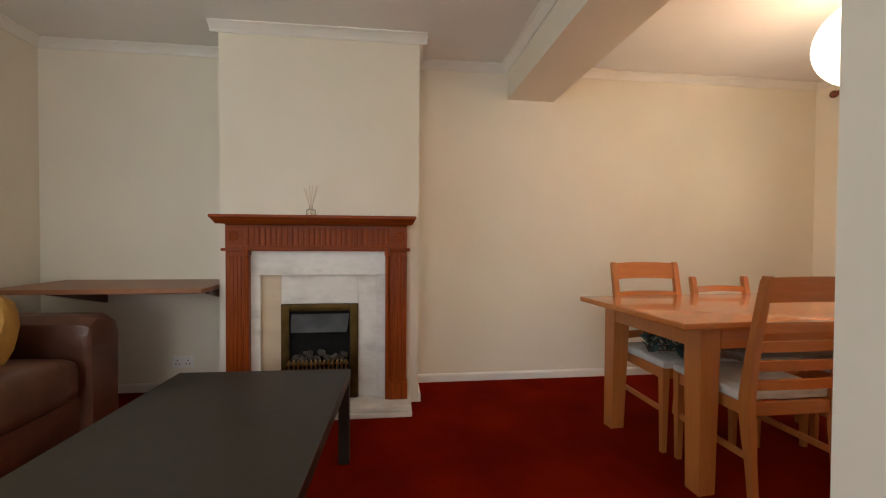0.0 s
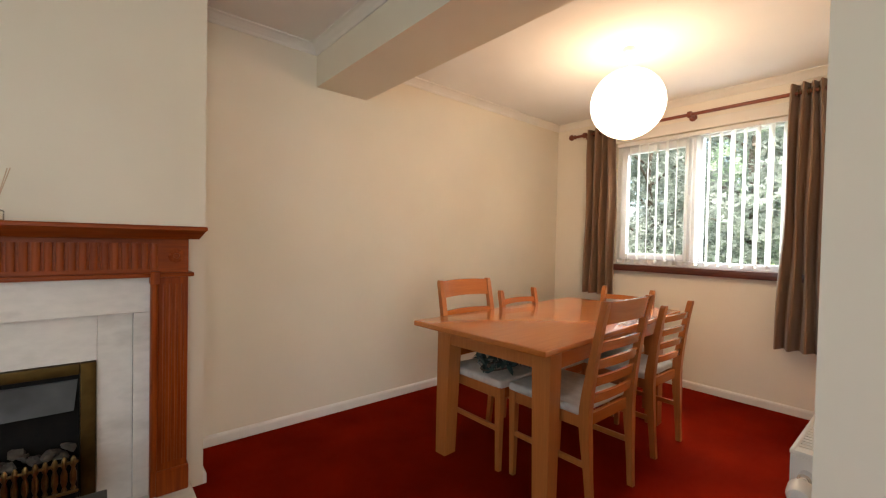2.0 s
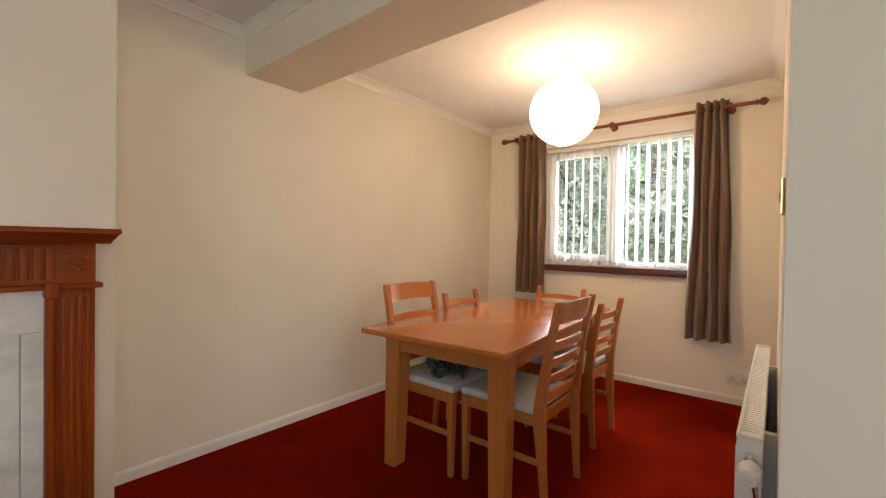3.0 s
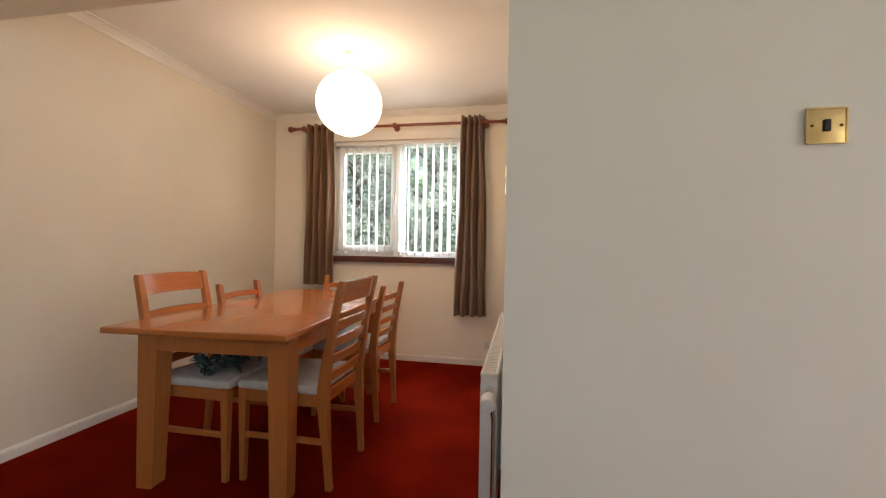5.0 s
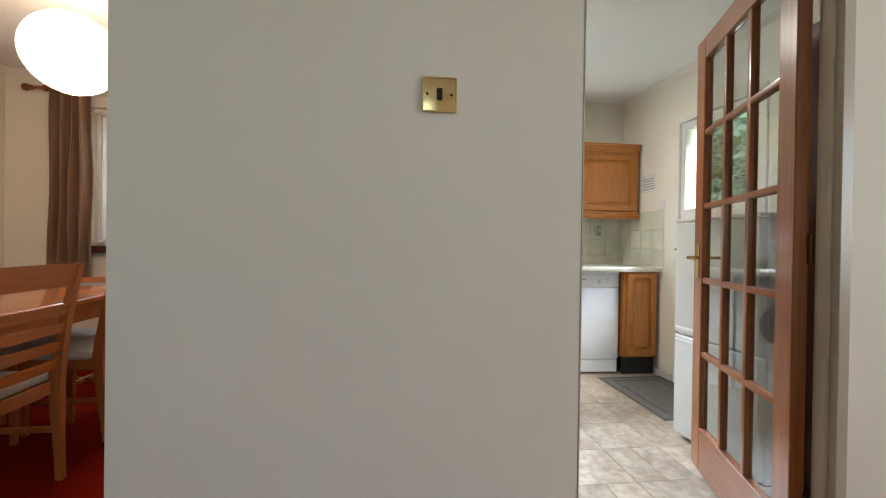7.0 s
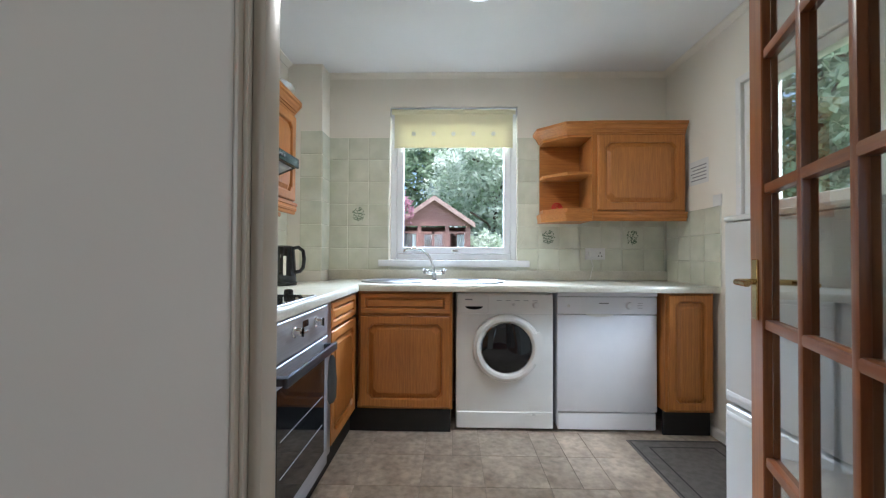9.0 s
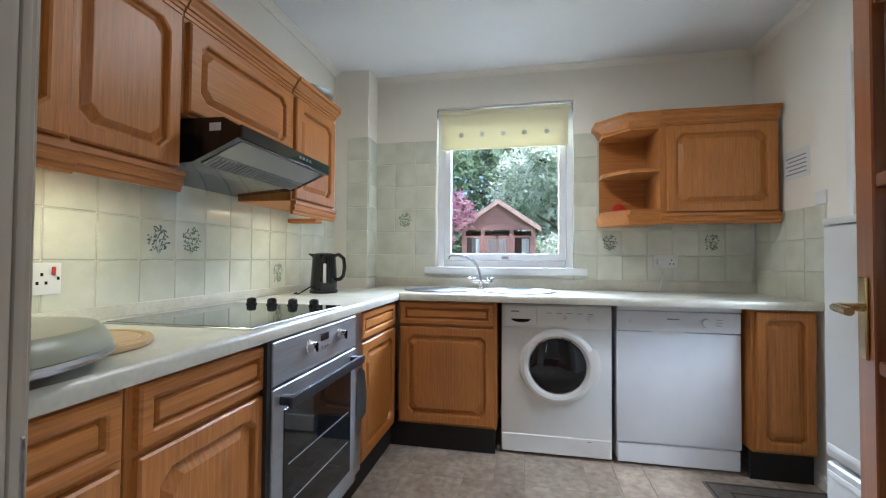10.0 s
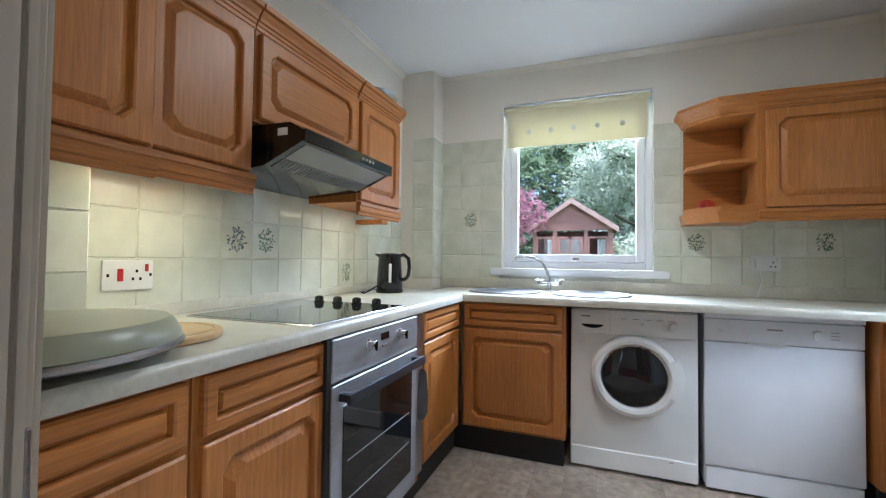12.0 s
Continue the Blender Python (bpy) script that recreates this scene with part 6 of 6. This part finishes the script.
def tree(name, x, y, h, r, seed, leaf, label, n=1500, size=0.16, base=0.25, squash=1.0):
    rnd = random.Random(seed)
    t = thing(name, pose(x, y, -0.25), label, "tree" if name == "tree" else "shrub")
    b = B()
    loft(b, [[(w * math.cos(a) + dx, w * math.sin(a) + dy, z) for a in [2 * math.pi * i / 10 for i in range(10)]] for z, w, dx, dy in
             ((0, 0.035 * h, 0, 0), (0.06 * h, 0.024 * h, 0, 0), (0.35 * h, 0.019 * h, 0.02 * h, 0), (0.7 * h, 0.011 * h, 0, 0.02 * h), (0.93 * h, 0.003 * h, 0.01 * h, 0))])
    for i in range(7):
        a, z0 = i * 2.4, h * (0.3 + 0.07 * i)
        tube(b, [(0, 0, z0), (0.3 * r * math.cos(a), 0.3 * r * math.sin(a), z0 + 0.08 * h), (0.75 * r * math.cos(a), 0.75 * r * math.sin(a), z0 + 0.13 * h)], 0.006 * h, 6)
    part("trunk", b, M["bark"], t)
    b = B()
    for i in range(7):
        a = i * 0.9 + seed
        q = rnd.uniform(0.15, 0.6) * r
        foliage(b, rnd, q * math.cos(a), q * math.sin(a), h * (base + (0.95 - base) * (i + 0.5) / 7), r * rnd.uniform(0.55, 0.85), r * rnd.uniform(0.55, 0.85), h * 0.17, n // 7, size)
    tagged(part("crown", b, leaf, t, "", False), kind="stuff")


tree("tree", 17.5, 4.6, 7.5, 2.6, 1, M["leaf"], "tall leafy green garden tree", 5200, 0.20)
tree("tree", 18.5, 1.2, 8.0, 2.9, 2, M["leaf"], "broad leafy green garden tree", 5200, 0.20)
tree("tree", 16.0, -2.0, 6.5, 2.4, 3, M["leaf_pale"], "pale variegated garden tree", 5200, 0.19)
tree("tree", 13.8, -0.5, 5.0, 1.6, 4, M["leaf_pale"], "pale flowering garden tree behind the fence", 4200, 0.15, 0.1)
tree("tree", 20.0, 8.0, 8.0, 3.2, 5, M["leaf_dark"], "dark conifer-like garden tree", 4200, 0.22)
tree("tree", 20.0, -6.5, 8.0, 3.2, 6, M["leaf"], "distant leafy garden tree", 3600, 0.22)
tree("shrub", 10.0, 2.55, 2.9, 0.75, 7, M["leaf_pink"], "pink-leaved bushy garden shrub", 2600, 0.085, 0.25)
tree("shrub", 12.6, -0.15, 1.9, 0.8, 8, M["leaf_pale"], "pale shrub beside the summerhouse", 1500, 0.10, 0.1)
for i, yy in enumerate((3.6, 5.2, 6.8, 8.4)):
    tree("shrub", 8.4 + 0.3 * math.sin(i * 2), yy, 3.9, 1.25, 20 + i, M["leaf_dark"], "dense dark evergreen hedge plant", 6000, 0.08, 0.05)
for i, xx in enumerate((1.8, 3.4, 5.0)):
    tree("shrub", xx, -6.0 - 0.3 * math.sin(i), 6.0, 1.5, 30 + i, M["leaf"], "green garden hedge plant", 3200, 0.15, 0.05)
for i, xx in enumerate((6.6, 8.4, 10.2)):
    tree("shrub", xx, -4.8 - 0.3 * math.sin(i), 6.4, 1.6, 50 + i, M["leaf"], "tall green garden hedge plant", 3200, 0.15, 0.05)
for i, xx in enumerate((-3.5, 0.0, 3.0)):
    tree("tree", xx, -14.0, 6.0, 2.6, 40 + i, M["leaf"], "leafy street tree in front of the house", 1500, 0.2)


def summerhouse():
    h = thing("summerhouse", pose(11.0, 1.19, -0.25), "red-brown boarded summerhouse with a gabled felt roof", "summerhouse")
    w, e, a, d = 0.80, 2.06, 2.60, 1.6
    # front faces local -x
    rows = 17
    for i in range(rows):
        z0, z1 = 0.06 + (a - 0.08) * i / rows, 0.06 + (a - 0.08) * (i + 1) / rows
        def half(z):
            return w if z < e else w * max(0.02, (a - z) / (a - e))
        segs = [(-half(z0), half(z0))] if z0 > 1.86 or z0 < 0.55 else [(-w, -0.70), (-0.32, -0.24), (0.30, 0.38), (0.72, w)]
        if 0.0 < z0 < 0.55:
            segs = [(-w, -0.24), (0.30, w)]
        for y0, y1 in segs:
            b = B()
            t0, t1 = max(y0, -half(z1)) if y0 == -half(z0) else y0, min(y1, half(z1)) if y1 == half(z0) else y1
            loft(b, [[(-0.012, y0, z0), (-0.012, y1, z0), (0.012, y1, z0), (0.012, y0, z0)], [(0.0, t0, z1), (0.0, t1, z1), (0.012, t1, z1), (0.012, t0, z1)]])
            part("board", b, M["shedwood"], h)
    b = B()
    box(b, 0.02, d, -w, -w + 0.03, 0.02, e)
    box(b, 0.02, d, w - 0.03, w, 0.02, e)
    box(b, d - 0.03, d, -w + 0.03, w - 0.03, 0.02, e)
    box(b, 0.02, d, -w + 0.03, w - 0.03, 0.0, 0.06)
    part("walls", b, M["shedwood"], h)
    for s in (-1, 1):
        b = B()
        ev = (w + 0.10)
        zz = e - 0.10 * (a - e) / w
        loft(b, [[(x, s * ev, zz + 0.015), (x, 0, a + 0.015), (x, 0, a + 0.05), (x, s * ev, zz + 0.05)] for x in (-0.16, d + 0.1)])
        part("roof_slope", b, M["felt"], h)
        b = B()
        loft(b, [[(x, s * ev, zz - 0.06), (x, 0, a - 0.06), (x, 0, a + 0.05), (x, s * ev, zz + 0.05)] for x in (-0.185, -0.162)])
        part("barge_board", b, M["barge"], h, "pale pinkish barge board")
    for y0, y1 in ((-0.70, -0.32), (0.38, 0.72)):
        b = B()
        for q0, q1, z0, z1 in ((y0, y0 + 0.03, 0.55, 1.86), (y1 - 0.03, y1, 0.55, 1.86), (y0 + 0.03, y1 - 0.03, 0.55, 0.59), (y0 + 0.03, y1 - 0.03, 1.82, 1.86), (y0 + 0.03, y1 - 0.03, 1.2, 1.225)):
            box(b, -0.02, 0.02, q0, q1, z0, z1)
        wn2 = part("window", b, M["shedwood"], h)
        b = B()
        box(b, -0.002, 0.002, y0 + 0.03, y1 - 0.03, 0.59, 1.82)
        part("pane", b, M["glass"], wn2)
    b = B()
    for q0, q1, z0, z1 in ((-0.23, -0.17, 0.06, 1.86), (0.23, 0.29, 0.06, 1.86), (0.0, 0.06, 0.06, 1.86), (-0.17, 0.23, 1.80, 1.86), (-0.17, 0.23, 0.06, 0.7)):
        box(b, -0.022, 0.02, q0, q1, z0, z1)
    dd = part("door", b, M["shedwood"], h)
    b = B()
    box(b, -0.002, 0.002, -0.17, 0.23, 0.7, 1.80)
    part("pane", b, M["glass"], dd)
    for y in (-0.5, 0.5):
        b = B()
        loft(b, [[(0.06 + 0.015 * math.sin(i * 1.3), y - 0.16 + 0.02 * i, z) for i in range(9)] + [(0.064 + 0.015 * math.sin(i * 1.3), y - 0.16 + 0.02 * i, z) for i in range(8, -1, -1)] for z in (0.7, 1.8)])
        part("curtain", b, M["paper"], h, "white curtain behind the glass")


summerhouse()


def fence():
    f = thing("fence", pose(12.9, -2.0, -0.25), "wooden garden fence with a pale post", "fence")
    for i in range(24):
        b = B()
        box(b, -0.01, 0.01, -4.0 + 0.20 * i, -4.0 + 0.20 * i + 0.185, 0.03, 1.25)
        part("fence_board", b, M["shedwood"], f)
    for y in (-4.0, -2.0, 0.0, 0.9):
        b = B()
        box(b, -0.08, -0.01, y - 0.045, y + 0.045, 0, 1.75)
        part("post", b, M["render_wall"], f)


fence()

# ---- tiles ----


def tile_mesh(name, w, h, t, material, bevel=0.0025):
    b = B()
    box(b, -w / 2, w / 2, -t, 0, -h / 2, h / 2, bevel)
    return mesh_of(name, b, material)


def place(name, me, parent, m):
    o = new(name, me)
    o.parent = parent
    o.matrix_local = m
    return o


def motif_mesh(seed, leafy):
    """A printed spray of flowers: a few flat petals and stems."""
    rnd = random.Random(seed)
    b = B()

    def petal(x, z, a, ln, wd, y):
        m = pose(x, y, z, 0, math.degrees(a), 0)
        vs = [b.verts.new(m @ Vector(p)) for p in ((0, 0, 0), (wd / 2, 0, ln * 0.5), (0, 0, ln), (-wd / 2, 0, ln * 0.5))]
        b.faces.new(vs)
    for i in range(80):
        v = rnd.uniform(-0.75, 1.0)
        u = rnd.uniform(-1, 1) * math.sqrt(1 - v * v * 0.9)
        petal(0.042 * u, 0.050 * v, rnd.uniform(-3.1, 3.1), rnd.uniform(0.009, 0.016), rnd.uniform(0.005, 0.008), -0.0003 - 0.00001 * i)
    for i in range(7):
        petal(0, -0.055, rnd.uniform(-0.6, 0.6), rnd.uniform(0.04, 0.07), 0.0022, -0.00028 - 0.00002 * i)
    return mesh_of("flower_motif", b, M["motif_green"] if leafy else M["motif"], False)


def tiles():
    T1 = 0.006
    motifs = [motif_mesh(1, False), motif_mesh(2, True), motif_mesh(3, True)]
    # wall behind the hob
    host = tagged(new("splashback"), "pale green glazed wall tiles behind the hob", "wall tiles", "", "structure")
    b = B()
    box(b, XPE, 4.655, YKN - 0.003, YKN - 0.0005, 0.93, 1.56)
    part("grout", b, M["tilegrout"], host)
    me = tile_mesh("tile", 0.1495, 0.1495, T1, M["tile"])
    col0 = 3.203 - 0.152 * 7
    for i in range(17):
        for k in range(4):
            cx, cz = col0 + 0.152 * i, 1.014 + 0.152 * k
            if cx > 4.60 or cx < 2.58:
                continue
            t = place("tile", me, host, pose(cx, YKN - 0.001, cz))
            if (i, k) in ((7, 1), (8, 1), (12, 0)):
                place("flower_motif", motifs[{7: 0, 8: 1, 12: 2}[i]], t, pose(0, -T1, 0))
    # tiled boxing beside the doorway
    host = tagged(new("corner_boxing"), "pale green tiled boxing in the kitchen corner", "boxing", "", "structure")
    b = B()
    box(b, XPE, 2.608, 1.806, YKN, WT + 0.001, 1.344)
    part("boxing_core", b, M["tilegrout"], host)
    for i in range(3):
        for k in range(3):
            place("tile", me, host, pose(2.608 - 0.076 - 0.152 * i, 1.807, 0.978 + 0.152 * k))
    # wall with the window
    host = tagged(new("window_wall_tiles"), "pale green glazed tiles round the kitchen window", "wall tiles", "", "structure")
    b = B()
    box(b, XE - 0.003, XE - 0.0005, YK, 0.296, 0.95, 1.96)
    box(b, XE - 0.003, XE - 0.0005, 1.26, 1.715, 0.95, 1.96)
    box(b, XE - 0.003, XE - 0.0005, 0.296, 1.26, 0.95, 1.0)
    part("grout", b, M["tilegrout"], host)
    p, pz = 0.1545, 0.166
    me2 = tile_mesh("tile", p - 0.0025, pz - 0.0025, T1, M["tile"])
    for k in range(6):
        cz = 1.048 + pz * k
        for i in range(-1, 7):
            cy = 0.073 - p * i
            if cy > 0.24 or cy < YK + 0.02:
                continue
            t = place("tile", me2, host, pose(XE - 0.001, cy, cz, 0, 0, -90))
            if k == 1 and i in (0, 4):
                place("flower_motif", motifs[i // 4 + 1], t, pose(0, -T1, 0))
        for i in range(3):
            cy = 1.491 + p * (1 - i)
            t = place("tile", me2, host, pose(XE - 0.001, cy, cz, 0, 0, -90))
            if k == 2 and i == 1:
                place("flower_motif", motifs[1], t, pose(0, -T1, 0))
    cut = tile_mesh("tile", 0.05, pz - 0.0025, T1, M["tile"])
    for k in range(6):
        place("tile", cut, host, pose(XE - 0.001, 0.271, 1.048 + pz * k, 0, 0, -90))
    # boxing corner
    host = tagged(new("boxing_tiles"), "pale green glazed tiles on the pipe boxing", "wall tiles", "", "structure")
    me3 = tile_mesh("tile", 0.1545, pz - 0.0025, T1, M["tile"])
    me4 = tile_mesh("tile", 0.172, pz - 0.0025, T1, M["tile"])
    for k in range(6):
        place("tile", me4, host, pose(4.746, 1.715, 1.048 + pz * k))
        place("tile", me3, host, pose(4.656, 1.79, 1.048 + pz * k, 0, 0, -90))
    # short side wall
    host = tagged(new("side_wall_tiles"), "pale green glazed tiles beside the back door", "wall tiles", "", "structure")
    b = B()
    box(b, 4.21, XE, YK + 0.0005, YK + 0.003, 0.90, 1.38)
    part("grout", b, M["tilegrout"], host)
    me5 = tile_mesh("tile", p - 0.0025, pz - 0.0025, T1, M["tile"])
    for i in range(4):
        for k in range(3):
            place("tile", me5, host, pose(4.755 - p * i, YK + 0.001, 0.965 + pz * k, 0, 0, 180))
    # vinyl squares
    fl = bpy.data.objects["floor_kitchen"]
    rnd = random.Random(5)
    g = 0.305
    fm = []
    for w, h in ((g, g), (g, g / 2 - 0.001), (g / 2 - 0.001, g)):
        b = B()
        box(b, -w / 2 + 0.001, w / 2 - 0.001, -h / 2 + 0.001, h / 2 - 0.001, -0.004, 0.0, 0.0004)
        fm.append(mesh_of("vinyl_square", b, M["vinyl"], False))
    for i in range(9):
        for j in range(10):
            x, y = 2.16 + g * (i + 0.5), YK + g * (j + 0.5) - 0.1
            if x > XE or y > NF + 0.35:
                continue
            if rnd.random() < 0.3:
                place("vinyl_square", fm[1], fl, pose(x, y - g / 4, 0))
                place("vinyl_square", fm[1], fl, pose(x, y + g / 4, 0))
            else:
                place("vinyl_square", fm[0], fl, pose(x, y, 0))


tiles()
